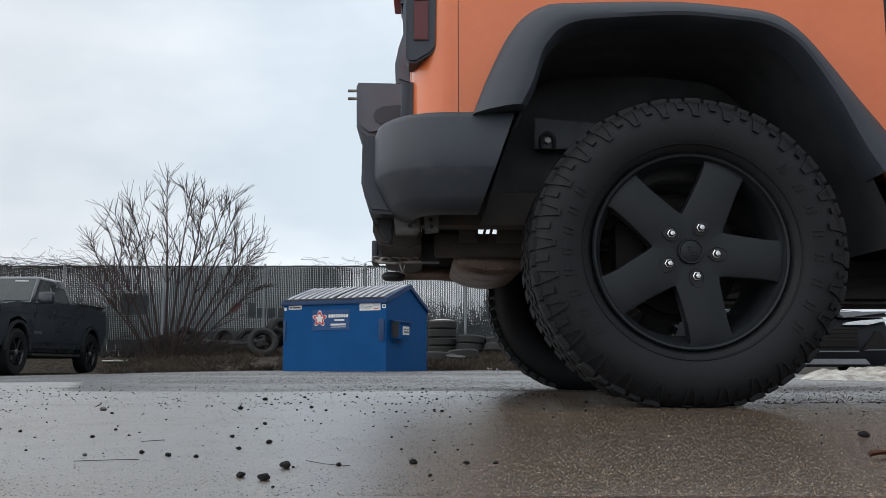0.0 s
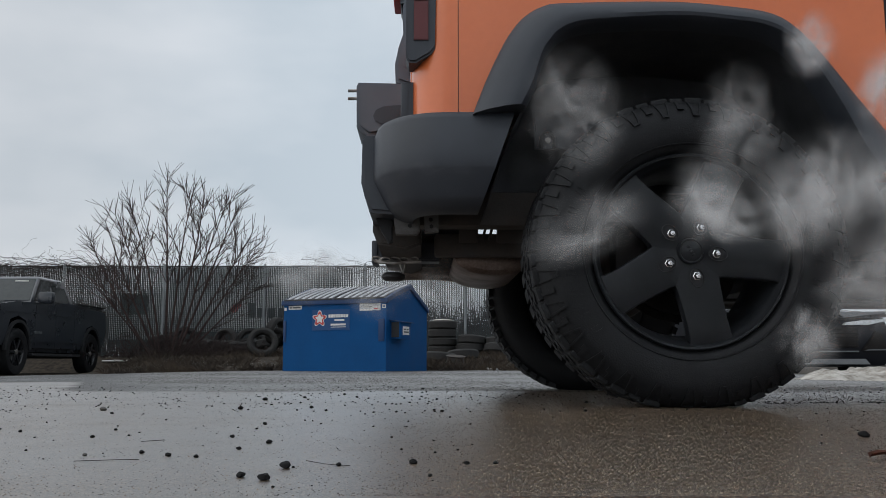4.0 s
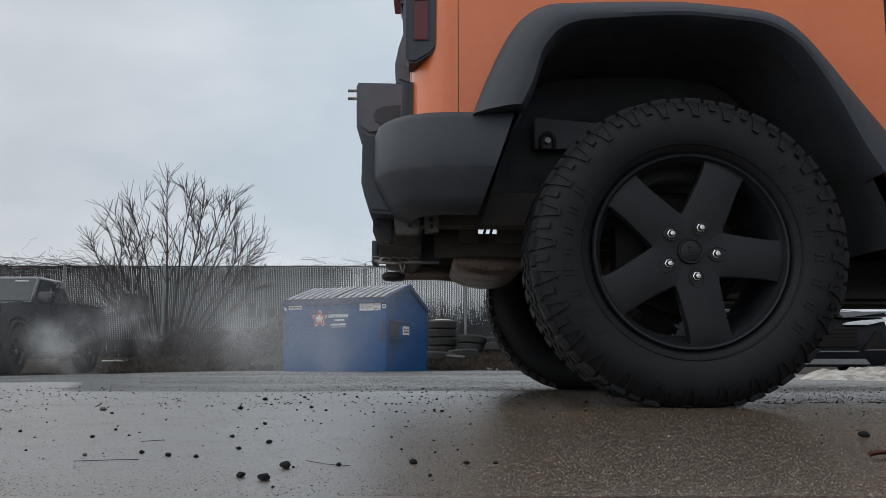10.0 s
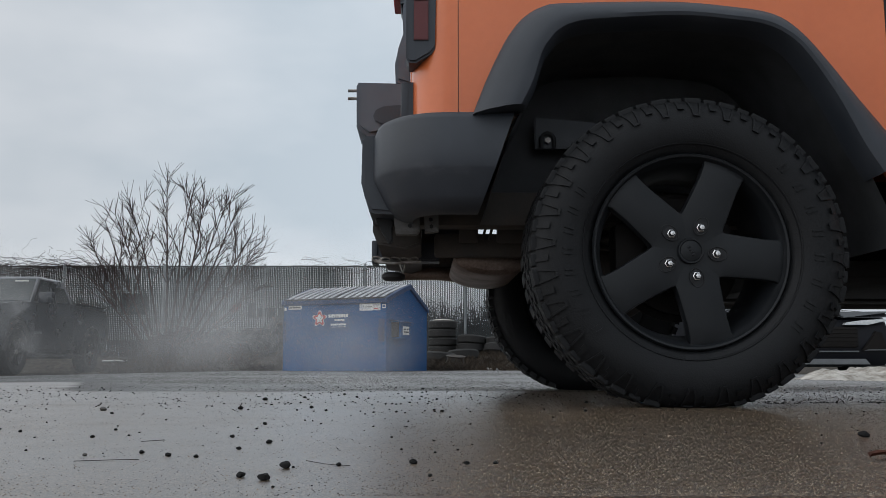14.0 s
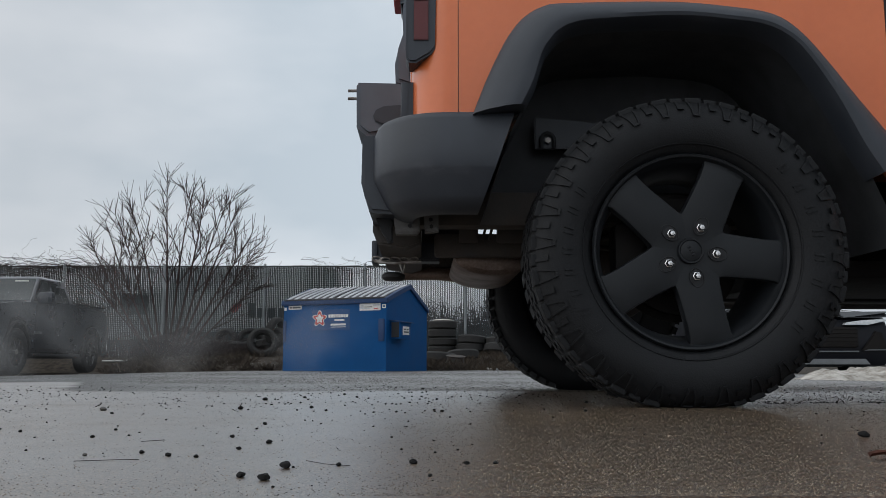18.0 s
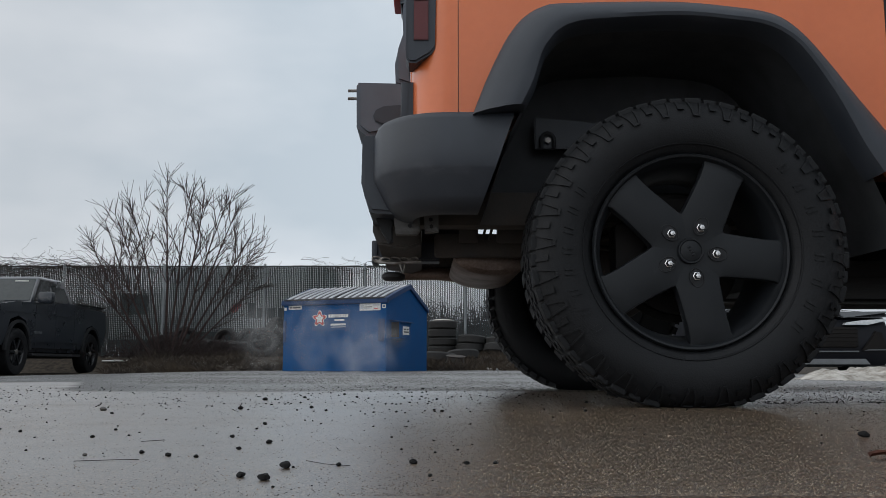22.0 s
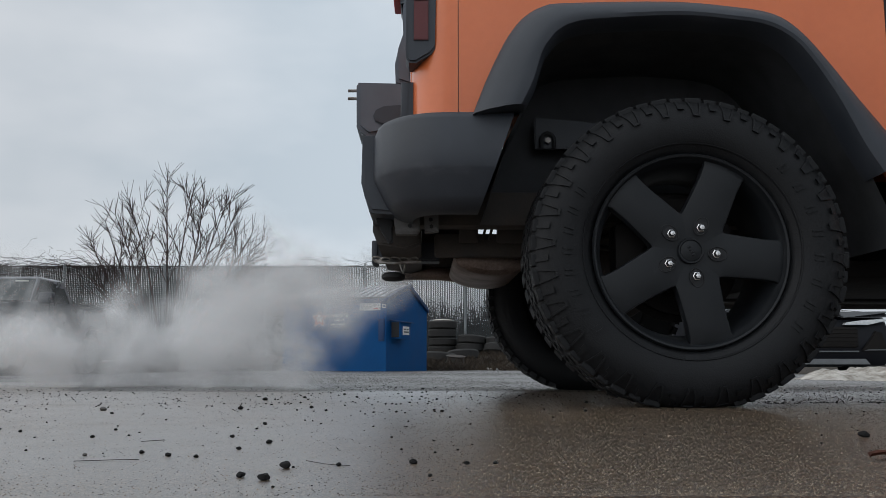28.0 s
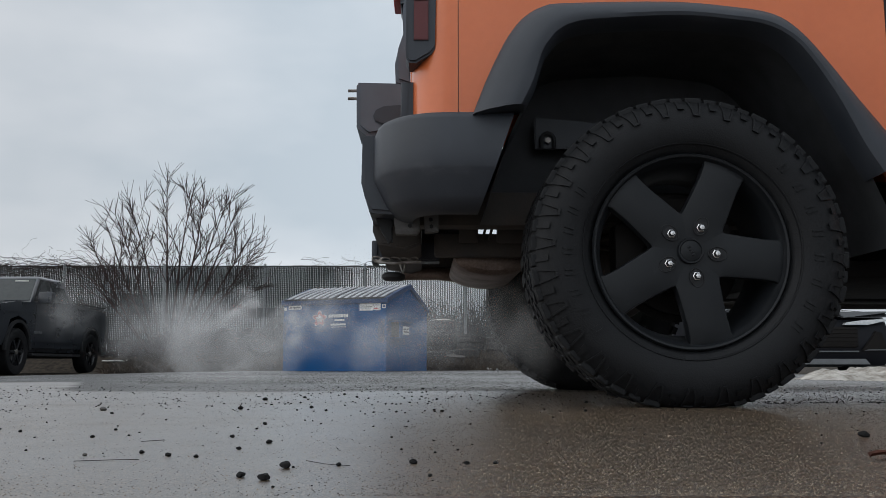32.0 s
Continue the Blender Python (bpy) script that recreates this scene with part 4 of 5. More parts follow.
def build_shrub():
    rnd = random.Random(23)
    t = thing("bare_shrub", "tall leafless multi-stemmed shrub before the fence", "shrub", pose(-6.22, 20.0, ground_z(-6.22, 20.0) - .05))
    fine = bmesh.new()

    def fan(d, lo, hi, lift):
        """A direction turned off d, mostly within the crown, bending back to the light."""
        side = d.cross(Vector((rnd.gauss(0, 1), rnd.gauss(0, 1), rnd.gauss(0, .5)))).normalized()
        return (d + side * rnd.uniform(lo, hi) + Vector((0, 0, lift))).normalized()

    def twigs(pts, ds, first, count, low, high):
        for q in range(count):
            e = rnd.randint(first, len(pts) - 1)
            p3, r3, d3 = shoot(pts[e], fan(ds[e], .45, 1.0, .10), rnd.uniform(low, high), .0078, .0040, rnd, .03, 4, .035)
            tube(p3, r3, 3, fine, ends=False)
            for _ in range(rnd.randint(0, 1)):
                k = rnd.randint(1, 3)
                p4, r4, _d = shoot(p3[k], fan(d3[k], .35, .7, .15), rnd.uniform(.12, .38), .0062, .0036, rnd, .03, 3, .04)
                tube(p4, r4, 3, fine, ends=False)

    # lean from the upright in degrees, length and foot of each stem
    stems = ((-42, 2.9, -.36), (-34, 3.6, -.30), (-26, 3.9, -.24), (-18, 4.1, -.16), (-10, 4.3, -.10), (-3, 4.6, -.02), (4, 4.5, .05), (10, 4.5, .10), (17, 4.3, .16), (24, 4.1, .22), (30, 3.8, .26), (36, 3.3, .30), (43, 2.5, .34))
    for lean, length, foot in stems:
        coarse = bmesh.new()
        a = radians(lean)
        d = Vector((math.sin(a), rnd.uniform(-.16, .16), math.cos(a))).normalized()
        thick = rnd.uniform(.028, .037) * (.8 if abs(lean) > 36 else 1)
        pts, rs, ds = shoot(Vector((foot, rnd.uniform(-.2, .2), 0)), d, length * .86, thick, .0085, rnd, .004, 12, .022)
        tube(pts, rs, 6, coarse, ends=False)
        for j in range(8):
            i = rnd.randint(5, len(pts) - 2)
            p2, r2, d2 = shoot(pts[i], fan(ds[i], .4, .85, .15), rnd.uniform(.6, 1.25) * (1.3 - .06 * i), rs[i] * .62, .0062, rnd, .020, 7, .05)
            tube(p2, r2, 4, coarse, ends=False)
            twigs(p2, d2, 2, rnd.randint(5, 7), .20, .60)
        twigs(pts, ds, 5, 12, .25, .7)
        twigs(pts, ds, 11, 4, .3, .6)
        part("stem", coarse, BARK, t)
    # tangle of low shoots round the foot
    for k in range(620):
        a = Vector((rnd.gauss(.5, 1.1), rnd.gauss(0, .4), 0))
        d = Vector((rnd.gauss(0, .8), rnd.gauss(0, .4), rnd.uniform(.35, 1.1))).normalized()
        L = rnd.uniform(.3, .95) * max(.45, 1 - .3 * abs(a.x - .3))
        bow = Vector((rnd.gauss(0, .12), rnd.gauss(0, .1), .05))
        tube([a, a + d * L * .5 + bow, a + d * L], [.008, .006, .0035], 4, fine, ends=False)
    tw = part("brush", fine, TWIG, t)
    tw["kind"] = "stuff"


build_shrub()


# ---------------------------------------------------------------- creepers on the fence and thicket behind it
def build_creepers():
    rnd = random.Random(29)
    bm = bmesh.new()

    def vine(x, z, k, wild):
        p = Vector((x, FY - .03, z))
        a = rnd.uniform(0, 6.28)
        pts = [p]
        for j in range(k):
            a += rnd.gauss(0, .7)
            p = p + Vector((math.cos(a) * .16, rnd.gauss(0, .03), math.sin(a) * wild + (.02 if p.z < 2.66 else -.012)))
            p.y = min(max(p.y, FY - .25), FY - .02)
            pts.append(p)
        tube(pts, [rnd.uniform(.003, .006)] * len(pts), 3, bm, ends=False)
    for k in range(150):
        vine(rnd.uniform(-12.5, -8.6), rnd.uniform(2.5, 2.72), rnd.randint(5, 11), .07)
    for k in range(240):
        vine(rnd.uniform(-13.0, -7.6), rnd.uniform(.5, 2.6), rnd.randint(5, 11), .12)
    for k in range(16):
        vine(rnd.uniform(-3.3, -2.6), rnd.uniform(2.58, 2.70), rnd.randint(4, 7), .07)
    for k in range(26):
        vine(rnd.uniform(-2.6, -.6), rnd.uniform(2.60, 2.70), rnd.randint(4, 8), .08)
    o = finish("creeper_stems", bm, TWIG)
    tagged(o, "tangled leafless creeper hanging over the fence top", "creeper", kind="stuff")
    bm = bmesh.new()
    for k in range(1900):
        x = rnd.uniform(-19, -8.5) if k % 6 else rnd.uniform(-2.6, 3.5)
        if rnd.random() < .25:
            x = rnd.uniform(-8, 4)
        y = rnd.uniform(28.8, 32) if x > -10.6 else rnd.uniform(24, 30)
        a = Vector((x, y, .3))
        d = Vector((rnd.gauss(0, .35), rnd.gauss(0, .2), 1)).normalized()
        L = rnd.uniform(.9, 2.1)
        tube([a, a + d * L * .5, a + d * L + Vector((rnd.gauss(0, .2), 0, 0))], [.03, .02, .01], 3, bm, ends=False)
        for j in range(3):
            q = a + d * L * rnd.uniform(.3, .9)
            tube([q, q + Vector((rnd.gauss(0, .4), rnd.gauss(0, .2), rnd.uniform(.1, .5)))], [.014, .006], 3, bm, ends=False)
    o = finish("thicket", bm, TWIG)
    tagged(o, "leafless brown thicket beyond the fence", "thicket", kind="stuff")


build_creepers()


# ---------------------------------------------------------------- grass belt
def build_grass():
    rnd = random.Random(3)
    bm = bmesh.new()
    vs, fs = [], []
    for k in range(16000):
        x = rnd.uniform(-7.5, 3.2)
        y = 15.2 + 6.8 * rnd.random() ** 1.4
        if x < -6.1 - (y - 16) * .375:
            continue
        if -2.9 < x < -.1 and y < 15.6:
            continue
        if noise.noise((x * .9, y * .9, 1.7)) < -.18:
            continue
        z = ground_z(x, y)
        h = rnd.uniform(.05, .20) * (.85 + .8 * max(0, noise.noise((x * .5, y * .5, 9))))
        a = rnd.uniform(0, 6.28)
        b = Vector((math.cos(a), math.sin(a), 0)) * .008
        tip = Vector((rnd.gauss(0, .09), rnd.gauss(0, .09), h))
        p = Vector((x, y, z - .01))
        i = len(vs)
        vs += [p - b, p + b, p + tip * .6 + b * .7 + Vector((0, 0, .02)), p + tip]
        fs.append((i, i + 1, i + 2, i + 3))
    me = bpy.data.meshes.new("dry_grass")
    me.from_pydata([tuple(v) for v in vs], [], fs)
    me.materials.append(DRYGRASS)
    g = new("dry_grass", me)
    tagged(g, "matted dry brown winter grass along the fence", "grass", kind="stuff")


build_grass()


# ---------------------------------------------------------------- scrap tyres
def tyre_mesh(R=.33, w=.2, rin=.2):
    prof = [(rin, -w * .30), (rin + .02, -w * .42), (R * .80, -w * .52), (R * .93, -w * .46), (R, -w * .32), (R, w * .32), (R * .93, w * .46), (R * .80, w * .52), (rin + .02, w * .42), (rin, w * .30), (rin + .012, 0), (rin, -w * .30)]
    return lathe(prof, 32)


def build_scrap():
    first = finish("scrap_tyre", tyre_mesh(), OLDRUBBER)
    tagged(first, "old worn scrap tyre lying before the fence", "tyre", "scrap tyres by the fence")
    spots = []
    for k in range(4):
        spots.append((-.02 + .015 * (k % 2), 20.6, .10 + .195 * k, 90, 0, 30 * k))
    spots += [(.63, 20.3, .14, 84, 0, 0), (.66, 20.3, .33, 86, 4, 0), (1.25, 20.0, .12, 80, 8, 0), (1.30, 20.2, .30, 88, 0, 0), (-.05, 18.0, .08, 86, 5, 0), (.42, 18.4, .10, 84, 0, 20)]
    rnd = random.Random(8)
    for k in range(17):
        x = -6.6 + .235 * k + rnd.uniform(-.1, .1)
        y = rnd.uniform(20.3, 21.2)
        if k % 3:
            spots.append((x, y, .18 + rnd.uniform(0, .18), rnd.uniform(70, 95), rnd.uniform(-15, 15), rnd.uniform(0, 90)))
        else:
            spots.append((x, y, .31, rnd.uniform(-14, 5), 0, rnd.uniform(-30, 30)))
    spots += [(-3.95, 19.4, .30, -18, 0, 14), (-3.9, 20.6, .55, 10, 0, 70)]
    for k, (x, y, dz, rx, ry, rz) in enumerate(spots):
        m = pose(x, y, ground_z(x, y) + dz, rx, ry, rz)
        if k == 0:
            first.matrix_basis = m
        else:
            copy_thing(first, m)


build_scrap()


def build_scrap_extras():
    z = ground_z(-.02, 20.6)
    cap = finish("snow_patch", lathe([(0, .03), (.12, .035), (.21, .02), (.25, .0), (.2, -.02), (0, -.02)], 24, m=pose(0, 0, 0, 90, 0, 0)), SNOW)
    cap.matrix_basis = pose(-.01, 20.6, z + .79)
    tagged(cap, "patch of old snow lying in the top tyre", "snow")
    rim = finish("steel_wheel", lathe([(.19, -.09), (.205, -.085), (.19, -.06), (.165, 0), (.17, .06), (.195, .085), (.17, .08), (.06, .05), (0, .05)], 28, m=pose(0, 0, 0, 90, 0, 0)), RUST)
    rim.matrix_basis = pose(.24, 17.2, ground_z(.24, 17.2) + .10, 8, 4, 0)
    tagged(rim, "bare steel car wheel lying on the ground", "wheel")
    pipe = finish("plastic_pipe", cyl((-.32, 0, 0), (.32, 0, .01), .022, 12), WHITE)
    pipe.matrix_basis = pose(-8.2, 22.2, ground_z(-8.2, 22.2) + .03)
    tagged(pipe, "short white plastic pipe lying by the fence", "pipe")
    rnd = random.Random(77)
    for k in range(7):
        x, y = rnd.uniform(-.1, 1.1), rnd.uniform(15.0, 16.4)
        pts = [(rnd.uniform(-.09, .09), rnd.uniform(-.06, .06)) for _ in range(6)]
        c = (sum(p[0] for p in pts) / 6, sum(p[1] for p in pts) / 6)
        pts.sort(key=lambda p: math.atan2(p[1] - c[1], p[0] - c[0]))
        o = finish("rubbish_scrap", slab(pts, 0, .03, axis="z", bev=.004), WHITE if k % 3 == 0 else LIDGREY)
        o.matrix_basis = pose(x, y, ground_z(x, y) + .005, rnd.uniform(-8, 8), rnd.uniform(-8, 8), rnd.uniform(0, 90))
        tagged(o, "pale scrap of rubbish on the muddy verge", "rubbish", "rubbish by the dumpster")


build_scrap_extras()


# ---------------------------------------------------------------- pickup truck
def build_pickup():
    # nose towards -y; local x: 0 is the centre line
    gz = ground_z(-8.9, 18)
    t = thing("pickup_truck", "charcoal crew-cab pickup truck with black wheels on gravel", "truck", pose(-8.97, 16.4, gz + .0))
    hw = .98
    # lower body outline in side view (y along the length, z up)
    side = [(-.95, .50), (-.28, .48), (-.28, .78), (-.14, 1.01), (.22, 1.09), (.58, 1.01), (.72, .78), (.72, .45), (3.20, .45), (3.22, .75), (3.36, .98), (3.7, 1.06), (4.06, .98), (4.20, .75), (4.22, .55), (4.52, .55), (4.56, 1.00), (4.54, 1.38), (2.85, 1.36), (2.78, 1.30), (.75, 1.28), (.2, 1.27), (-.75, 1.22), (-.93, 1.10)]
    part("body", slab([(y, z + .12 * step(.5, 1.25, z)) for y, z in side], -hw, hw, axis="x", bev=.075), TRUCKPAINT, t)
    cab = [[(-.95, .72, 1.37), (.95, .72, 1.37), (.95, 2.82, 1.37), (-.95, 2.82, 1.37)], [(-.93, .78, 1.43), (.93, .78, 1.43), (.93, 2.80, 1.43), (-.93, 2.80, 1.43)], [(-.76, 1.42, 1.94), (.76, 1.42, 1.94), (.78, 2.58, 1.95), (-.78, 2.58, 1.95)], [(-.70, 1.55, 1.985), (.70, 1.55, 1.985), (.70, 2.50, 1.99), (-.70, 2.50, 1.99)]]
    bm = loft(cab, close=True)
    bm.verts.ensure_lookup_table()
    bm.faces.new([bm.verts[k] for k in range(12, 16)])
    part("cab", bm, TRUCKPAINT, t)
    for sgn in (-1, 1):
        def q(y, z):
            u = (z - 1.43) / .52
            return (sgn * (.935 - .165 * u + .006), y, z)
        def pane(name, pts, material=SIDEGLASS, out=0.0):
            bm = bmesh.new()
            va = [bm.verts.new(Vector(q(*p)) + Vector((sgn * out, 0, 0))) for p in pts]
            bm.faces.new(va)
            vb = [bm.verts.new(Vector(q(*p)) - Vector((sgn * .014, 0, 0))) for p in pts]
            bm.faces.new(vb[::-1])
            for j in range(len(pts)):
                bm.faces.new((va[j], vb[j], vb[(j + 1) % len(pts)], va[(j + 1) % len(pts)]))
            part(name, bm, material, t)
        pane("window_trim", [(.90, 1.445), (2.64, 1.445), (2.57, 1.915), (1.48, 1.915)], OLDRUBBER, -.004)
        pane("side_window", [(.98, 1.475), (1.78, 1.475), (1.80, 1.885), (1.52, 1.885)])
        pane("side_window", [(1.88, 1.475), (2.58, 1.475), (2.52, 1.885), (1.88, 1.885)])
        part("mirror", box(sgn * .97 if sgn > 0 else -1.25, 1.25 if sgn > 0 else -.97, .98, 1.14, 1.40, 1.63, .04), TRUCKPAINT, t)
        for y in (1.75, 2.62):
            part("door_handle", box(sgn * .98 - .03, sgn * .98 + .03, y - .12, y, 1.21, 1.25, .01), TRUCKPAINT, t)
        for y in (.93, 1.84, 2.76):
            part("door_seam", box(sgn * .981 - .002, sgn * .981 + .002, y - .006, y + .006, .55, 1.36), LINER, t)
        part("body_crease", slab([(-.55, 1.165), (2.8, 1.20), (4.45, 1.23), (4.45, 1.255), (2.8, 1.225), (-.55, 1.19)], sgn * .985 - .012, sgn * .985 + .012, axis="x", bev=.008), TRUCKPAINT, t)
        part("lower_crease", slab([(.80, .62), (3.1, .64), (3.1, .70), (.80, .69)], sgn * .985 - .02, sgn * .985 + .02, axis="x", bev=.015), TRUCKPAINT, t)
        part("running_board", box(sgn * .93 - .08, sgn * .93 + .08, .80, 3.1, .36, .42, .015), LINER, t)
        part("badge", box(sgn * .985 - .006, sgn * .985 + .006, .90, 1.22, .80, .85, .002), SILVER, t)
        part("headlamp", box(sgn * .78 - .16, sgn * .78 + .16, -.965, -.6, 1.02, 1.20, .02), LAMPCLEAR, t)
        part("bed_rail", box(sgn * .93 - .05, sgn * .93 + .05, 2.9, 4.5, 1.50, 1.53, .015), LINER, t)
        for y in (0.22, 3.7):
            w = new("wheel")
            w.parent = t
            w.matrix_basis = pose(sgn * .87, y, .44, 0, 0, 90 if sgn > 0 else -90)
            part("tyre", lathe([(.26, -.11), (.36, -.135), (.42, -.125), (.445, -.09), (.445, .09), (.42, .125), (.26, .12)], 36), RUBBER, w)
            rim = part("rim", lathe([(.27, -.118), (.26, -.10), (.25, -.02), (.2, .05), (0, .05)], 30), GLOSSBLACK, w)
            for j in range(6):
                b2 = box(.04, .262, -.112, -.08, -.022, .022, .006, 1)
                bmesh.ops.rotate(b2, cent=(0, 0, 0), matrix=Matrix.Rotation(radians(60 * j), 3, "Y"), verts=b2.verts)
                part("spoke", b2, RIMBLACK, rim)
            part("hub_cap", lathe([(0, -.125), (.05, -.12), (.06, -.09)], 16), STEEL, rim)
            arch = [(y + .52 * math.cos(q_), .47 + .57 * math.sin(q_)) for q_ in [math.pi * j / 14 for j in range(15)]] + [(y + .45 * math.cos(q_), .47 + .52 * math.sin(q_)) for q_ in [math.pi * (14 - j) / 14 for j in range(15)]]
            part("wheel_arch_trim", slab(arch, sgn * .985 - .02, sgn * .985 + .03, axis="x"), LINER, t)
    ws = [(-.90, .80, 1.44), (.90, .80, 1.44), (.73, 1.40, 1.92), (-.73, 1.40, 1.92)]
    bm = bmesh.new()
    va = [bm.verts.new(Vector(p) + Vector((0, -.012, .008))) for p in ws]
    vb = [bm.verts.new(Vector(p) + Vector((0, 0, -.006))) for p in ws]
    bm.faces.new(va)
    bm.faces.new(vb[::-1])
    for j in range(4):
        bm.faces.new((va[j], vb[j], vb[(j + 1) % 4], va[(j + 1) % 4]))
    part("hood", loft([[(x, y, z + .05 * (1 - (abs(x) / .85) ** 2.5)) for x in (-.85, -.6, -.3, 0, .3, .6, .85)] for y, z in ((-.90, 1.24), (-.78, 1.31), (-.2, 1.36), (.4, 1.375), (.85, 1.385))]), TRUCKPAINT, t)
    part("windscreen", bm, GLASS, t)
    part("screen_sticker", box(.35, .62, 1.30, 1.31, 1.86, 1.89), WHITE, t)
    part("front_bumper", box(-.97, .97, -1.02, -.85, .48, .72, .03), LINER, t)
    part("grille", box(-.6, .6, -.98, -.92, .76, 1.20, .02), GLOSSBLACK, t)
    part("bed_floor", box(-.85, .85, 2.9, 4.5, .60, .65), LINER, t)
    part("chassis", box(-.6, .6, -.6, 4.7, .34, .50, .02), LINER, t)
    part("roof_fin", box(.22, .30, 1.80, 1.98, 1.985, 2.045, .015), LINER, t)
    part("exhaust_can", cyl((.3, 1.0, .34), (.3, 1.7, .34), .10, 14), LINER, t)


build_pickup()


# ---------------------------------------------------------------- dark car and snow bank
def build_car():
    gz = ground_z(5.1, 12.3)
    t = thing("parked_car", "dark parked car facing with pale trim and headlamps", "car", pose(5.13, 12.0, gz))
    hw = .93
    side = [(0.0, .30), (.06, .22), (.45, .20), (.47, .5), (.62, .68), (.85, .74), (1.08, .68), (1.22, .5), (1.24, .22), (3.2, .22), (4.3, .3), (4.4, .8), (4.3, 1.0), (3.9, 1.1), (1.4, 1.06), (.25, .95), (.06, .84), (-.02, .6)]
    part("body", slab(side, -hw, hw, axis="x", bev=.06), NAVY, t)
    cab = [[(-.86, 1.25, 1.05), (.86, 1.25, 1.05), (.86, 4.1, 1.05), (-.86, 4.1, 1.05)], [(-.66, 2.0, 1.58), (.66, 2.0, 1.58), (.66, 3.6, 1.6), (-.66, 3.6, 1.6)]]
    bm = loft(cab, close=True)
    bm.verts.ensure_lookup_table()
    bm.faces.new([bm.verts[k] for k in range(4, 8)])
    part("cabin_glass", bm, GLASS, t)
    part("roof", box(-.66, .66, 2.0, 3.6, 1.57, 1.63, .02), NAVY, t)
    part("hood", loft([[(x, y, .985 + dz - .05 * (abs(x) / .85) ** 3) for x in (-.88, -.6, -.3, 0, .3, .6, .88)] for y, dz in ((.02, -.10), (.12, -.03), (.5, .02), (1.3, .09))]), GLOSSBLACK, t)
    for sgn in (-1, 1):
        part("headlamp", slab([(sgn * .30, .765), (sgn * .62, .765), (sgn * .90, .825), (sgn * .88, .845), (sgn * .55, .83), (sgn * .33, .80)], -.045, .10, bev=.006), LAMPCLEAR, t)
        part("fog_lamp_frame", slab([(sgn * .52, .42), (sgn * .86, .44), (sgn * .80, .66), (sgn * .72, .68)], -.05, .05, bev=.01), SHADEBLACK, t)
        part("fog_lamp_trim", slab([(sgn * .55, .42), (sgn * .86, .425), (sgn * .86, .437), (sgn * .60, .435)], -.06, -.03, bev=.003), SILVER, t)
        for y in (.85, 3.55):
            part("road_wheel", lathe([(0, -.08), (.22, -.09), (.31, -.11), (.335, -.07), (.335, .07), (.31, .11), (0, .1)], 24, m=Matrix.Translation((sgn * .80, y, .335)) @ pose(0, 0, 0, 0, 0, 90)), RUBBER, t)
    part("grille", box(-.48, .48, -.05, .03, .46, .74, .03), SHADEBLACK, t)
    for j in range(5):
        part("grille_bar", box(-.46, .46, -.056, -.045, .485 + .055 * j, .495 + .055 * j, .002, 1), SHADEBLACK, t)
    part("lower_trim", box(-.47, .47, -.062, -.03, .40, .418, .005), SILVER, t)
    part("skid_trim", slab([(-.62, .235), (.62, .235), (.56, .31), (-.56, .31)], -.06, .02, bev=.01), SILVER, t)
    part("bonnet_edge", loft([[(x, y, z + .012 * math.sin(3.1 * (x + .9))) for x in (-.9, -.6, -.3, 0, .3, .6, .9)] for y, z in ((-.03, .875), (-.005, .915), (.06, .945), (.16, .955))]), GLOSSBLACK, t)
    # silver strip standing in for the sky's highlight along the bonnet
    part("bonnet_trim", slab([(.30, .86), (.62, .90), (.9, .93), (.9, .95), (.55, .945), (.22, .94)], -.035, .05, bev=.01), SILVER, t)


build_car()


def build_snow():
    rnd = random.Random(2)
    rows = []
    for j in range(13):
        v = j / 12
        row = []
        for i in range(61):
            u = i / 60
            x = 3.85 + 4.2 * u
            y = 9.7 + 1.5 * v + .25 * noise.noise((x * 1.3, 0, 4))
            env = math.sin(math.pi * v) ** .8 * min(1, 6 * u, 6 * (1 - u))
            h = env * (.20 + .09 * noise.noise((x * 2.2, y * 2, 1)) + .05 * noise.noise((x * 7, y * 7, 2)) + .03 * noise.noise((x * 15, y * 15, 5)))
            row.append((x, y, ground_z(x, y) - .015 + max(0, h)))
        rows.append(row)
    s = finish("snow_bank", loft(rows), SNOW)
    tagged(s, "low bank of dirty old snow on the lot", "snow")


build_snow()


# ---------------------------------------------------------------- stones and litter on the paving
def stone_mesh(seed, size, flat=.7):
    rnd = random.Random(seed)
    bm = bmesh.new()
    bmesh.ops.create_icosphere(bm, subdivisions=2, radius=size)
    off = rnd.uniform(0, 50)
    for v in bm.verts:
        k = 1 + .38 * noise.noise(v.co / size * 1.1 + Vector((off, 0, 0))) + .15 * noise.noise(v.co / size * 3 + Vector((0, off, 0)))
        v.co = Vector((v.co.x * k * 1.1, v.co.y * k, v.co.z * k * flat))
    low = min(v.co.z for v in bm.verts)
    for v in bm.verts:
        v.co.z -= low * .85
    return bm


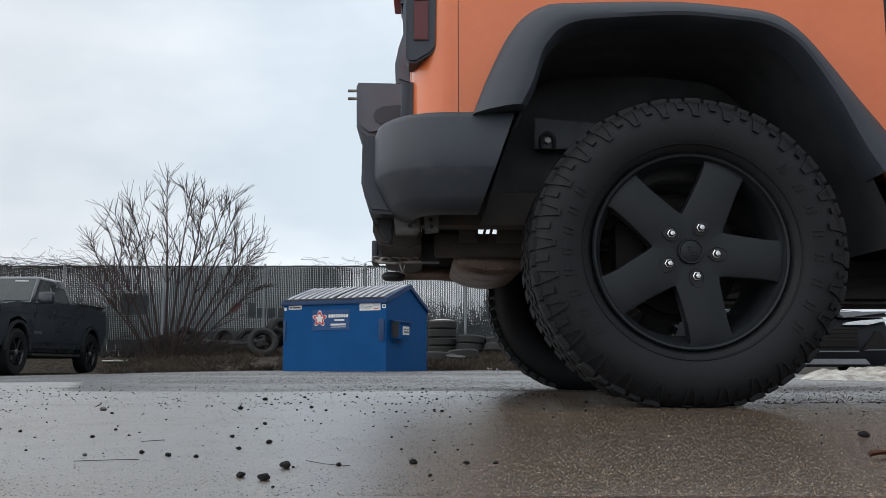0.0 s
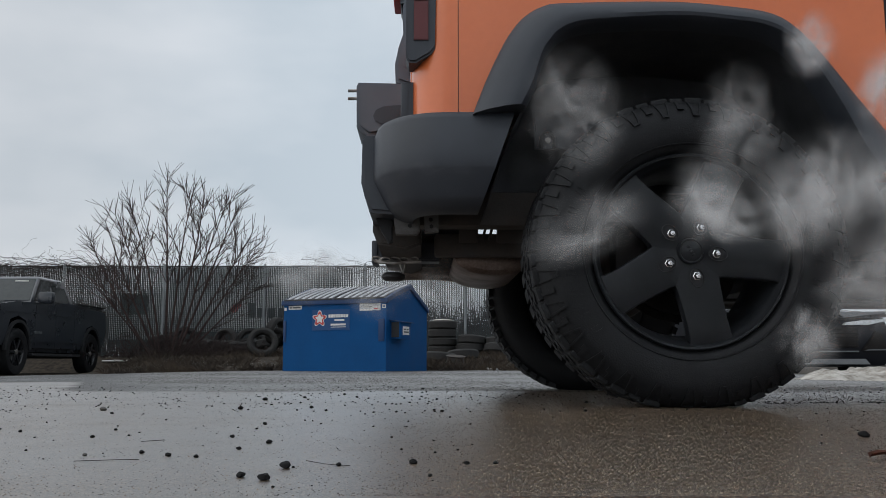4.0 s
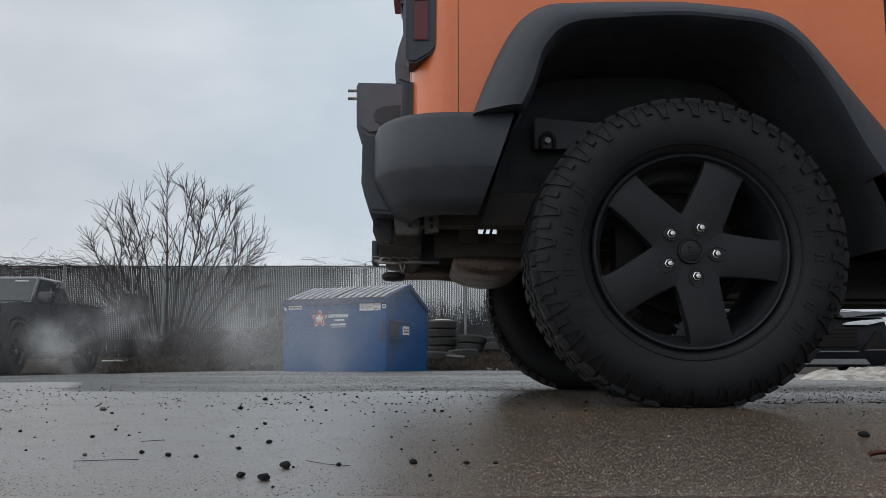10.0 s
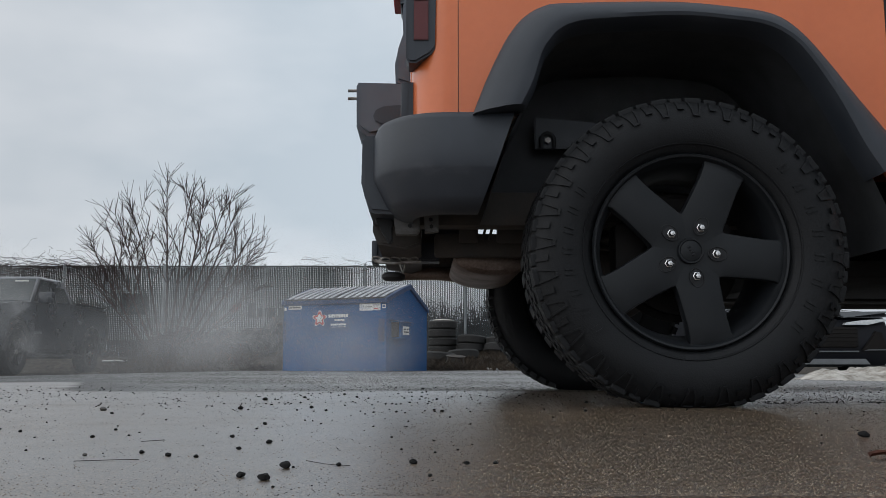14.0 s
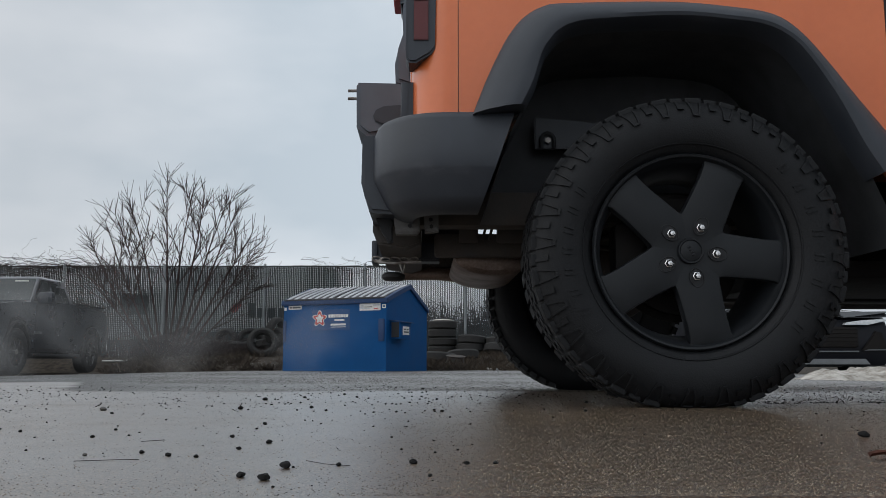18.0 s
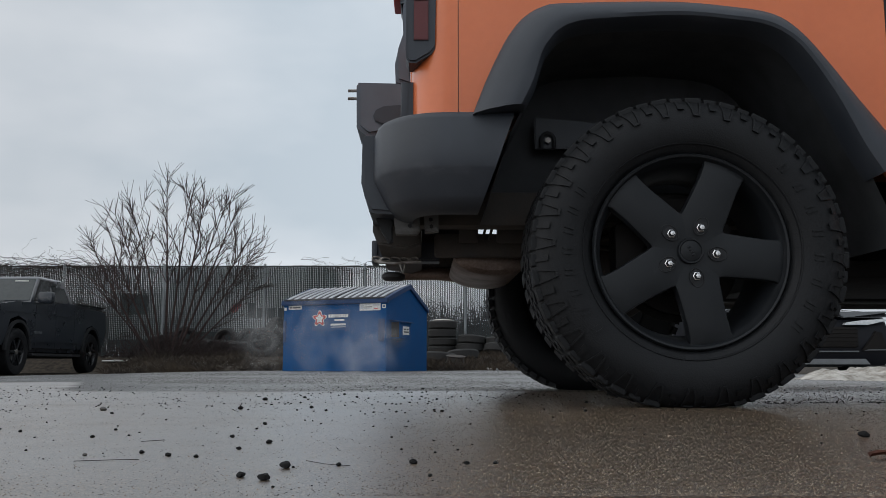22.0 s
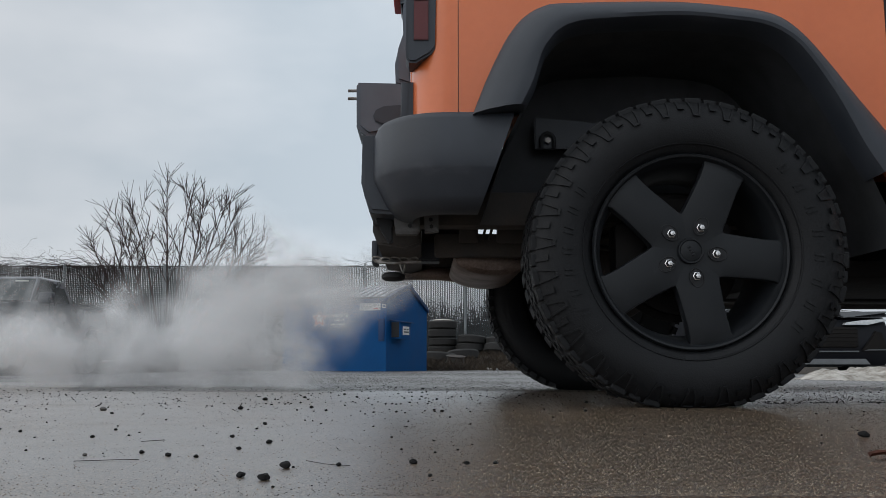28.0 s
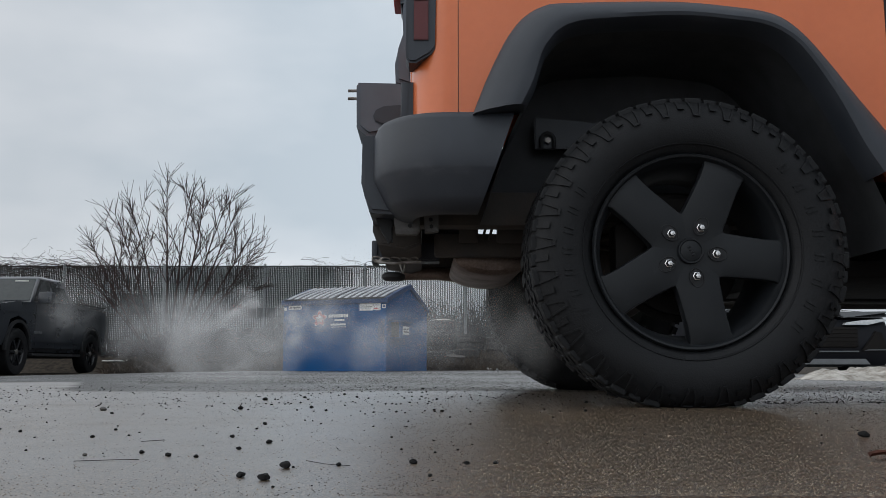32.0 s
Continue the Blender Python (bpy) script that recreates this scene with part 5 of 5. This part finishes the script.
def build_stones():
    # (x, y, radius) of the stones that stand out on the paving
    big = [(-.187, .835, .0035), (-.161, .815, .0043), (-.158, .907, .0048), (-.230, 1.189, .0035), (-.250, 1.103, .0026), (-.300, 1.281, .0031), (-.277, 1.010, .0024), (-.312, 1.023, .0030), (-.353, 1.055, .0028), (-.409, 1.029, .0022), (-.500, 1.281, .0027), (-.653, 1.387, .0026), (-.771, 2.031, .0060), (-.699, 1.892, .0030), (-.471, 2.083, .0056), (-.519, 2.608, .0063), (-.309, 1.556, .0033), (-.314, 2.136, .0046), (-.430, 2.784, .0045), (-.262, 2.007, .0032), (-.107, .927, .0025), (-.031, .948, .0035), (-.012, .839, .0018), (-.085, 3.728, .0060), (.387, 2.417, .0045), (.025, .942, .0025), (.055, .942, .0023), (.605, 1.291, .0062), (-.519, 1.423, .0023), (-.300, 1.447, .0019), (-.341, 3.098, .0042), (-.272, 2.832, .0038)]
    kinds = [stone_mesh(k, 1.0) for k in range(4)]
    meshes = []
    for k, bm in enumerate(kinds):
        ob = finish("loose_stone", bm, PEBBLE if k != 2 else PEBBLE2)
        meshes.append(ob)
    rnd = random.Random(4)
    for k, (x, y, r) in enumerate(big):
        src = meshes[2 if k in (12, 9) else (0, 1, 3)[k % 3]]
        o = new("loose_stone", src.data)
        o.matrix_basis = pose(x, y, 0, 0, 0, rnd.uniform(0, 360)) @ Matrix.Scale(r * 1.15, 4)
        tagged(o, "small dark wet stone lying on the paving", "stone", "loose stones on the paving")
    vs, fs = [], []
    base = bmesh.new()
    bmesh.ops.create_icosphere(base, subdivisions=1, radius=1.0)
    bv = [v.co.copy() for v in base.verts]
    bf = [[v.index for v in f.verts] for f in base.faces]
    base.free()
    def spot(x, y, r):
        i = len(vs)
        k = [rnd.uniform(.7, 1.25) for _ in bv]
        vs.extend([(x + v.x * r * q * 1.15, y + v.y * r * q, ground_z(x, y) + (v.z * .7 + .45) * r * q) for v, q in zip(bv, k)])
        fs.extend([tuple(i + a for a in f) for f in bf])
    for k in range(1500):
        y = .75 + 3.6 * rnd.random() ** .8
        x = rnd.uniform(-.55, .55) * y
        if noise.noise((x * 2, y * 2, 7)) < -.1 and rnd.random() < .7:
            continue
        spot(x, y, rnd.choice((.0006, .0008, .0010, .0016)) * (.6 + .45 * y))
    for k in range(1200):
        x = rnd.uniform(.86, 2.6)
        spot(x, 2.30 + 1.0 * rnd.random() ** 2.2 + .1 * x, rnd.uniform(.0008, .0022) if k % 9 else rnd.uniform(.002, .004))
    for k in range(70):
        spot(rnd.uniform(-.5, .35), 1.9 + 1.5 * rnd.random(), rnd.uniform(.0015, .0042))
    for k in range(70):
        y = rnd.uniform(2.0, 3.7)
        spot(rnd.uniform(-.5, -.02) * y, y, rnd.uniform(.0008, .0025))
    me = bpy.data.meshes.new("grit")
    me.from_pydata(vs, [], fs)
    me.materials.append(PEBBLE)
    g = new("grit", me)
    tagged(g, "scattered dark grit on the wet paving", "grit", kind="stuff")
    for ob in meshes:
        bpy.data.objects.remove(ob)


build_stones()


def build_grains(name, label, x, y, r, z, stops, rng, gloss):
    """Loose or worn stone standing proud of the paving."""
    count = len(x)
    shape = np.array([(1, 0, 0), (-.2, .9, 0), (-.7, -.6, 0), (.35, -.8, .05), (.1, .05, .75)])
    spin = rng.random(count) * 6.283
    c, sn = np.cos(spin), np.sin(spin)
    jit = rng.uniform(.7, 1.3, (count, 5, 1))
    v = shape[None] * jit * r[:, None, None]
    vx = v[..., 0] * c[:, None] - v[..., 1] * sn[:, None] + x[:, None]
    vy = v[..., 0] * sn[:, None] + v[..., 1] * c[:, None] + y[:, None]
    vz = v[..., 2] + z[:, None] - .0001
    co = np.stack([vx, vy, vz], -1).reshape(-1, 3)
    tri = np.array([(0, 1, 4), (1, 2, 4), (2, 3, 4), (3, 0, 4)])
    faces = (np.arange(count)[:, None, None] * 5 + tri[None]).reshape(-1)
    me = bpy.data.meshes.new(name)
    me.vertices.add(len(co))
    me.vertices.foreach_set("co", co.astype(np.float32).ravel())
    me.loops.add(len(faces))
    me.loops.foreach_set("vertex_index", faces.astype(np.int32))
    me.polygons.add(len(faces) // 3)
    me.polygons.foreach_set("loop_start", np.arange(0, len(faces), 3, dtype=np.int32))
    me.update(calc_edges=True)
    m = bpy.data.materials.new(name + "_stone")
    m.use_nodes = True
    n, l = m.node_tree.nodes, m.node_tree.links
    b = n["Principled BSDF"]
    geo = n.new("ShaderNodeNewGeometry")
    rp = n.new("ShaderNodeValToRGB")
    while len(rp.color_ramp.elements) < len(stops):
        rp.color_ramp.elements.new(.5)
    for e, (p, col) in zip(rp.color_ramp.elements, stops):
        e.position, e.color = p, (*col, 1)
    l.new(geo.outputs["Random Per Island"], rp.inputs["Fac"])
    l.new(rp.outputs["Color"], b.inputs["Base Color"])
    b.inputs["Roughness"].default_value = gloss
    me.materials.append(m)
    tagged(new(name, me), label, name, kind="stuff")


def build_loose_stone():
    rng = np.random.default_rng(12)
    count = 170000
    y = 0.72 + 3.4 * rng.random(count) ** 1.9
    x = (rng.random(count) - .5) * 1.12 * y
    keep = rng.random(count) < np.clip(.05 + .95 * (x + .08) / .26, .05, 1)
    x, y = x[keep], y[keep]
    r = rng.uniform(.0005, .0012, len(x)) * (.75 + .35 * y)
    build_grains("aggregate", "worn wet aggregate standing out of the paving", x, y, r, np.zeros(len(x)), [(0.0, (.009, .007, .006)), (.36, (.034, .024, .017)), (.60, (.10, .070, .047)), (.80, (.23, .170, .115)), (.95, (.44, .36, .27))], rng, .28)
    count = 60000
    y = 3.6 + 13.0 * rng.random(count) ** 1.5
    x = (rng.random(count) - .5) * 1.15 * y
    y = y + 1.9 * np.clip((-1.35 - x) / .95, 0, 1)
    thick = np.array([noise.noise((a * .5, b * .9, 7.7)) for a, b in zip(x, y)])
    keep = rng.random(count) < np.clip(.45 + 1.6 * thick, .05, 1) * np.where(x + .34 * y < 0, .08, 1)
    x, y = x[keep], y[keep]
    z = np.array([ground_z(a, b) for a, b in zip(x, y)])
    r = rng.uniform(.0022, .0065, len(x)) * (.5 + .10 * y)
    build_grains("gravel", "grey crushed gravel strewn over the lot", x, y, r, z, [(0.0, (.060, .058, .056)), (.45, (.13, .127, .122)), (.75, (.21, .205, .197)), (.95, (.32, .31, .30))], rng, .7)


build_loose_stone()


def build_litter():
    def twig(pts, r):
        o = finish("twig", tube(pts, r, 6), TWIG)
        tagged(o, "thin brown twig lying on the paving", "twig", "twigs on the paving")
    twig([(-.395, .964, .001), (-.36, .974, .0012), (-.331, .981, .001)], .0004)
    twig([(-.147, .969, .001), (-.123, .937, .001), (-.095, .922, .0008)], .0003)
    twig([(-.405, 1.207, .001), (-.393, 1.222, .001), (-.381, 1.233, .001)], .0004)
    twig([(-.470, 2.06, .002), (-.466, 2.06, .011), (-.463, 2.062, .016)], .0010)
    rows = [[(.468 + .05 * u, .988 - .012 * u + w * (.011 * math.sin(math.pi * min(1, .15 + .85 * u))), .003 + .004 * abs(w) + .003 * math.sin(5 * u)) for w in (-1, -.5, 0, .5, 1)] for u in [k / 8 for k in range(9)]]
    bm = loft(rows)
    bmesh.ops.solidify(bm, geom=bm.faces[:], thickness=.0006)
    o = finish("fallen_leaf", bm, LEAFBROWN)
    tagged(o, "curled red-brown dead leaf on wet paving", "leaf")


build_litter()


# ---------------------------------------------------------------- exhaust vapour
def vapour_material(name, strength, tear=0.36):
    """Thin bright mist: fades to nothing towards the puff's rim, torn by noise."""
    m = bpy.data.materials.new(name)
    m.use_nodes = True
    n, l = m.node_tree.nodes, m.node_tree.links
    n.clear()
    out = n.new("ShaderNodeOutputMaterial")
    co, info = n.new("ShaderNodeTexCoord"), n.new("ShaderNodeObjectInfo")
    ln = n.new("ShaderNodeVectorMath")
    ln.operation = "LENGTH"
    l.new(co.outputs["Object"], ln.inputs[0])
    fall = n.new("ShaderNodeMapRange")
    fall.interpolation_type = "SMOOTHERSTEP"
    fall.inputs["From Min"].default_value, fall.inputs["From Max"].default_value = 1.0, 0.25
    l.new(ln.outputs["Value"], fall.inputs["Value"])
    off = n.new("ShaderNodeMath")
    off.operation = "MULTIPLY"
    off.inputs[1].default_value = 37.0
    l.new(info.outputs["Random"], off.inputs[0])
    add = n.new("ShaderNodeVectorMath")
    l.new(co.outputs["Object"], add.inputs[0])
    l.new(off.outputs[0], add.inputs[1])
    tx = n.new("ShaderNodeTexNoise")
    tx.inputs["Scale"].default_value, tx.inputs["Detail"].default_value, tx.inputs["Distortion"].default_value = 1.7, 5.0, 0.8
    l.new(add.outputs["Vector"], tx.inputs["Vector"])
    torn = n.new("ShaderNodeMapRange")
    torn.inputs["From Min"].default_value, torn.inputs["From Max"].default_value = tear, 0.70
    l.new(tx.outputs["Fac"], torn.inputs["Value"])
    mul = n.new("ShaderNodeMath")
    mul.operation = "MULTIPLY"
    l.new(fall.outputs["Result"], mul.inputs[0])
    l.new(torn.outputs["Result"], mul.inputs[1])
    amt = n.new("ShaderNodeMath")
    amt.operation = "MULTIPLY"
    amt.inputs[1].default_value = strength
    l.new(mul.outputs[0], amt.inputs[0])
    dif, tr, clear = n.new("ShaderNodeBsdfDiffuse"), n.new("ShaderNodeBsdfTranslucent"), n.new("ShaderNodeBsdfTransparent")
    for b in (dif, tr):
        b.inputs["Color"].default_value = (0.94, 0.94, 0.94, 1)
    mx, fin = n.new("ShaderNodeMixShader"), n.new("ShaderNodeMixShader")
    l.new(dif.outputs[0], mx.inputs[1])
    l.new(tr.outputs[0], mx.inputs[2])
    l.new(amt.outputs[0], fin.inputs["Fac"])
    l.new(clear.outputs[0], fin.inputs[1])
    l.new(mx.outputs[0], fin.inputs[2])
    l.new(fin.outputs[0], out.inputs["Surface"])
    return m


VAPOUR = {"haze": vapour_material("faint_vapour", 0.016, 0.0), "thin": vapour_material("thin_vapour", 0.052), "mid": vapour_material("exhaust_vapour", 0.135), "dense": vapour_material("dense_vapour", 0.26)}


def puff_mesh(seed, material):
    """Curled sheets of mist crossing one another inside a ball."""
    rnd = random.Random(seed)
    bm = bmesh.new()
    c0 = bm.verts.new((0, 0, 0))
    for k in range(10):
        q = Euler([rnd.uniform(0, 6.28) for _ in range(3)]).to_matrix()
        lift = rnd.uniform(-.55, .55)
        R = math.sqrt(1 - lift * lift)
        bend = rnd.uniform(-.5, .5)
        rings = []
        c = bm.verts.new(q @ Vector((0, 0, lift)))
        bm.faces.new((c0, c, bm.verts.new(c.co + q @ Vector((.003, 0, 0)))))
        for i in range(1, 6):
            r = R * i / 5
            o = lift
            rings.append([bm.verts.new(q @ Vector((r * math.cos(a), r * math.sin(a), o + bend * r * r * math.cos(a + k) * .8))) for a in [2 * math.pi * j / 14 for j in range(14)]])
        for j in range(14):
            bm.faces.new((c, rings[0][j], rings[0][(j + 1) % 14]))
            for a, b in zip(rings, rings[1:]):
                bm.faces.new((a[j], b[j], b[(j + 1) % 14], a[(j + 1) % 14]))
    me = bpy.data.meshes.new("exhaust_puff")
    bm.to_mesh(me)
    bm.free()
    me.polygons.foreach_set("use_smooth", [True] * len(me.polygons))
    me.materials.append(material)
    return me


VAPOUR_LABEL = {"haze": "faint grey haze of exhaust vapour above the lot", "thin": "thin pale wisps of exhaust vapour above the lot", "mid": "grey rolling cloud of exhaust vapour above the lot", "dense": "dense pale bank of exhaust vapour along the ground"}
PUFFS = {kind: [puff_mesh(10 * j + 3, m) for j in range(3)] for kind, m in VAPOUR.items()}
TAILPIPE = Vector((-.17, 3.36, .45))
INSIDE = Vector((.75, 3.05, .92))


def vapour(kind, count, size, leave, rows, seed, group, stagger=0.3, pipe=True):
    """A cloud of puffs: rows are (seconds, x, y, z, spread x, spread y, spread z). They wait in the vehicle, leave by the
    tail pipe at about the second leave, and follow the cloud's way, each with an offset of its own."""
    rnd = random.Random(seed)
    made = []
    base = Vector((TAILPIPE.x, TAILPIPE.y, 0))
    cloud = thing("exhaust_cloud", VAPOUR_LABEL[kind], "exhaust cloud", pose(*base), group)
    for k in range(count):
        o = new("puff", PUFFS[kind][k % 3])
        o.parent = cloud
        s = size * rnd.uniform(.75, 1.15)
        o.scale = (s * rnd.uniform(1.0, 1.5), s, s * rnd.uniform(.75, 1.0))
        g = [max(-1.7, min(1.7, rnd.gauss(0, .8))) for _ in range(3)]
        dt = rnd.uniform(-stagger, stagger)
        turn = rnd.uniform(-12, 12)
        roll = rnd.uniform(0, 360)
        path = []
        if pipe:
            wait = INSIDE + Vector((rnd.uniform(-.5, .7), rnd.uniform(-.2, .2), 0))
            t0 = leave + dt
            if t0 > .3:
                path.append((0.0, pose(*wait, 0, roll, 0)))
                path.append((max(.1, t0 - .25), pose(*wait, 0, roll, 0)))
            path.append((max(0.0, t0), pose(*TAILPIPE, 0, roll, 0)))
        for t, x, y, z, sx, sy, sz in rows:
            tt = t + dt * (.5 if t < 31.9 else 0)
            if tt >= 32.0:
                tt = 32.0
            p = Vector((x + g[0] * sx, y + g[1] * sy, z + g[2] * sz))
            p.z = max(p.z, .02)
            if path and tt <= path[-1][0] + .05:
                tt = path[-1][0] + .1
            if path and path[-1][0] >= 31.95:
                break
            path.append((tt, pose(*p, 0, roll + turn * (tt - leave) * (1 if tt < leave + 8 else 0), 0)))
        if path[0][0] > 0:
            path.insert(0, (0.0, path[0][1]))
        if path[-1][0] < 32.0:
            path.append((32.0, path[-1][1]))
        made.append((o, [(t, Matrix.Translation(-base) @ m) for t, m in path]))
    return made


def clouds():
    out = []
    # first faint breath over the dumpster
    out += vapour("thin", 9, .22, 1.0, [(1.5, -.55, 4.0, .30, .35, .3, .12), (2.0, -.75, 4.6, .25, .45, .4, .14), (2.6, -2.2, 5.0, .3, .6, .5, .2), (3.6, -6.0, 6.0, .5, .8, .8, .3)], 1, "first breath of exhaust")
    out += vapour("mid", 7, .14, 1.6, [(2.0, -.12, 3.4, .50, .12, .12, .05), (2.5, -.13, 3.3, .40, .10, .12, .07), (3.1, -.08, 2.95, .38, .12, .12, .08), (3.6, -.2, 3.0, .42, .2, .2, .1), (4.4, -1.4, 4.0, .45, .4, .3, .15), (5.2, -6.5, 6.0, .5, .5, .5, .2)], 12, "first breath of exhaust")
    # burst that swells behind the bumper and rolls forward past the wheel
    out += vapour("mid", 34, .110, 2.1, [(2.5, -.16, 3.1, .37, .08, .12, .05), (3.08, -.09, 2.75, .42, .10, .12, .07), (3.30, .02, 2.2, .37, .20, .2, .10), (3.5, .20, 1.72, .37, .24, .12, .09), (4.0, 1.0, 1.4, .45, .4, .2, .18), (5.2, 3.4, 1.2, .8, .6, .4, .3)], 2, "exhaust burst past the wheel", stagger=.22)
    out += vapour("thin", 12, .12, 2.2, [(2.6, -.05, 2.8, .33, .10, .12, .06), (3.0, .16, 2.0, .19, .10, .05, .05), (3.3, .32, 1.8, .28, .22, .12, .09), (3.6, .6, 1.6, .35, .32, .12, .10), (5.2, 3.4, 1.3, .8, .6, .4, .3)], 3, "exhaust burst past the wheel", stagger=.2)
    out += vapour("dense", 14, .080, 2.3, [(2.6, -.12, 3.1, .41, .06, .1, .04), (3.05, -.12, 2.85, .42, .08, .10, .06), (3.25, .05, 2.2, .39, .16, .15, .09), (3.5, .22, 1.72, .38, .22, .12, .09), (4.0, 1.0, 1.4, .45, .4, .2, .18), (5.2, 3.4, 1.2, .8, .6, .4, .3)], 13, "exhaust burst past the wheel", stagger=.15)
    # next cloud, low over the dumpster and away to the pickup
    out += vapour("mid", 17, .30, 4.9, [(5.5, -.72, 4.3, .38, .42, .4, .16), (6.0, -.95, 4.8, .36, .55, .5, .16), (6.5, -1.45, 5.2, .32, .6, .5, .18), (7.0, -1.95, 5.4, .26, .75, .5, .16), (7.6, -2.5, 6.0, .36, 1.0, .7, .22), (8.2, -3.4, 6.8, .50, 1.1, .9, .30), (8.8, -4.9, 7.6, .45, 1.2, .9, .3), (10.0, -7.6, 9.0, .6, .8, 1.2, .3), (14.0, -10.5, 11.0, .6, .8, 1.4, .3)], 4, "exhaust cloud drifting to the pickup", stagger=.35)
    out += vapour("thin", 14, .3, 5.6, [(6.3, -.6, 4.2, .32, .35, .4, .16), (7.3, -1.5, 5.2, .25, .6, .5, .14), (8.2, -1.7, 6.0, .34, .9, .6, .22), (9.4, -2.8, 7.4, .3, 1.3, .9, .2), (12.0, -4.9, 9.4, .5, 1.3, 1.0, .3), (16.0, -8.6, 11.0, .6, 1.0, 1.4, .3), (20.0, -11.5, 12.0, .6, .8, 1.0, .3)], 5, "exhaust cloud drifting to the pickup")
    # wisps while the engine idles
    for k, t0 in enumerate((8.6, 9.8, 11.0, 12.2, 13.4, 14.6, 15.6)):
        out += vapour("haze", 8, .46, t0, [(t0 + .7, -.6, 4.2, .3, .3, .3, .13), (t0 + 1.8, -1.6, 5.8, .28, .8, .6, .16), (t0 + 3.2, -4.0, 9.0, .4, 1.3, .9, .25), (t0 + 4.4, -9.0, 12.5, .7, .9, 1.0, .3)], 20 + k, "idle exhaust wisps")
    out += vapour("haze", 3, .24, 18.5, [(19.0, -.35, 3.9, .26, .2, .2, .08), (19.3, .05, 3.0, .30, .2, .3, .12), (19.9, .4, 1.8, .4, .3, .2, .16), (21.0, 3.2, 1.5, .6, .5, .3, .2)], 30, "idle exhaust wisps")
    out += vapour("thin", 7, .22, 21.0, [(21.5, -.42, 4.0, .28, .2, .3, .1), (22.1, -.5, 4.4, .2, .3, .3, .1), (22.5, -1.4, 5.6, .3, .5, .5, .15), (23.1, -6.0, 9.0, .5, .6, .6, .2)], 31, "idle exhaust wisps")
    # engine revved: jets to the low left, then a long rolling bank
    out += vapour("mid", 24, .28, 25.14, [(25.32, -1.55, 5.0, .30, .65, .4, .13), (25.6, -1.65, 5.2, .32, .8, .5, .16), (26.5, -2.3, 5.0, .28, .9, .5, .16), (27.4, -4.6, 5.6, .3, .9, .6, .2), (29.0, -9.0, 7.0, .5, 1.0, .8, .3)], 6, "revved exhaust bank", stagger=.08)
    out += vapour("dense", 28, .27, 26.6, [(27.0, -1.1, 4.2, .16, .4, .4, .10), (27.5, -1.40, 4.1, .13, .50, .4, .10), (28.0, -1.55, 4.3, .17, .55, .45, .12), (28.6, -1.9, 4.9, .28, .7, .5, .17), (29.4, -3.2, 5.8, .4, .8, .6, .22), (31.0, -7.4, 7.5, .5, .9, .8, .3), (32.0, -10.0, 8.5, .6, .9, .8, .3)], 7, "revved exhaust bank", stagger=.4)
    out += vapour("mid", 24, .25, 27.4, [(27.8, -.55, 4.0, .40, .22, .3, .1), (28.2, -1.05, 4.4, .42, .42, .4, .15), (29.0, -1.45, 5.0, .36, .62, .5, .17), (29.6, -1.9, 5.4, .34, .7, .5, .17), (30.4, -3.4, 6.4, .36, .8, .7, .2), (31.0, -6.6, 7.4, .5, .9, .8, .3), (32.0, -11.0, 8.4, .6, .9, .9, .3)], 8, "revved exhaust bank", stagger=.45)
    out += vapour("thin", 22, .30, 28.7, [(29.2, -.5, 4.0, .34, .25, .3, .11), (29.9, -1.05, 4.7, .32, .5, .4, .15), (30.6, -1.25, 5.0, .28, .5, .4, .14), (31.2, -1.4, 5.4, .26, .55, .4, .14), (32.0, -1.75, 5.9, .30, .55, .5, .17)], 9, "revved exhaust bank", stagger=.45)
    out += vapour("thin", 18, .32, 29.9, [(30.4, -.42, 3.9, .31, .22, .3, .10), (31.1, -.60, 4.5, .27, .36, .4, .13), (31.6, -.62, 4.9, .26, .45, .4, .13), (32.0, -.7, 5.3, .25, .6, .4, .13)], 10, "revved exhaust bank", stagger=.6)
    out += vapour("thin", 10, .22, 30.6, [(31.1, .18, 3.35, .27, .12, .12, .11), (32.0, .28, 3.25, .27, .18, .15, .12)], 11, "revved exhaust bank")
    # haze that has gathered over the lot and drifts back by the pickup
    for k, (t0, t1, x, y, z) in enumerate(((8.5, 17.6, -6.2, 12.5, .75), (11.5, 17.2, -3.6, 12.0, .6))):
        out += vapour("haze", 9, 1.2, t0, [(0.0, -17, 15, 1.1, 1.0, 1.0, .3), (t0 - 2.5, -15, 14, 1.0, 1.0, 1.0, .3), (t0, x - 2.5, y, z, 1.4, .8, .3), ((t0 + t1) / 2, x, y - .5, z, 1.6, .8, .3), (min(t1, 31.9), x - 1.5, y, z, 1.6, .8, .3)] + ([(min(31.95, t1 + 1.6), -16, 15, 1.1, 1.0, 1.0, .3)] if t1 < 30 else []), 60 + k, "haze over the lot", pipe=False)
    # breath hanging at the pipe's mouth while the engine is revved
    for k, t0 in enumerate((26.9, 27.9, 28.9, 29.9, 30.9)):
        out += vapour("mid", 4, .11, t0, [(t0 + .3, -.20, 3.3, .44, .05, .06, .03), (t0 + 1.0, -.32, 3.5, .42, .10, .1, .05), (t0 + 2.2, -2.4 if t0 < 29.5 else -.9, 5.0, .35, .3, .3, .1)] + ([(t0 + 3.2, -9.0, 8.0, .5, .4, .4, .2)] if t0 < 29.5 else []), 40 + k, "breath at the tail pipe")
    return out


CLOUDS = clouds()


def motions():
    for ob, path in CLOUDS:
        walk(ob, path)


motions()
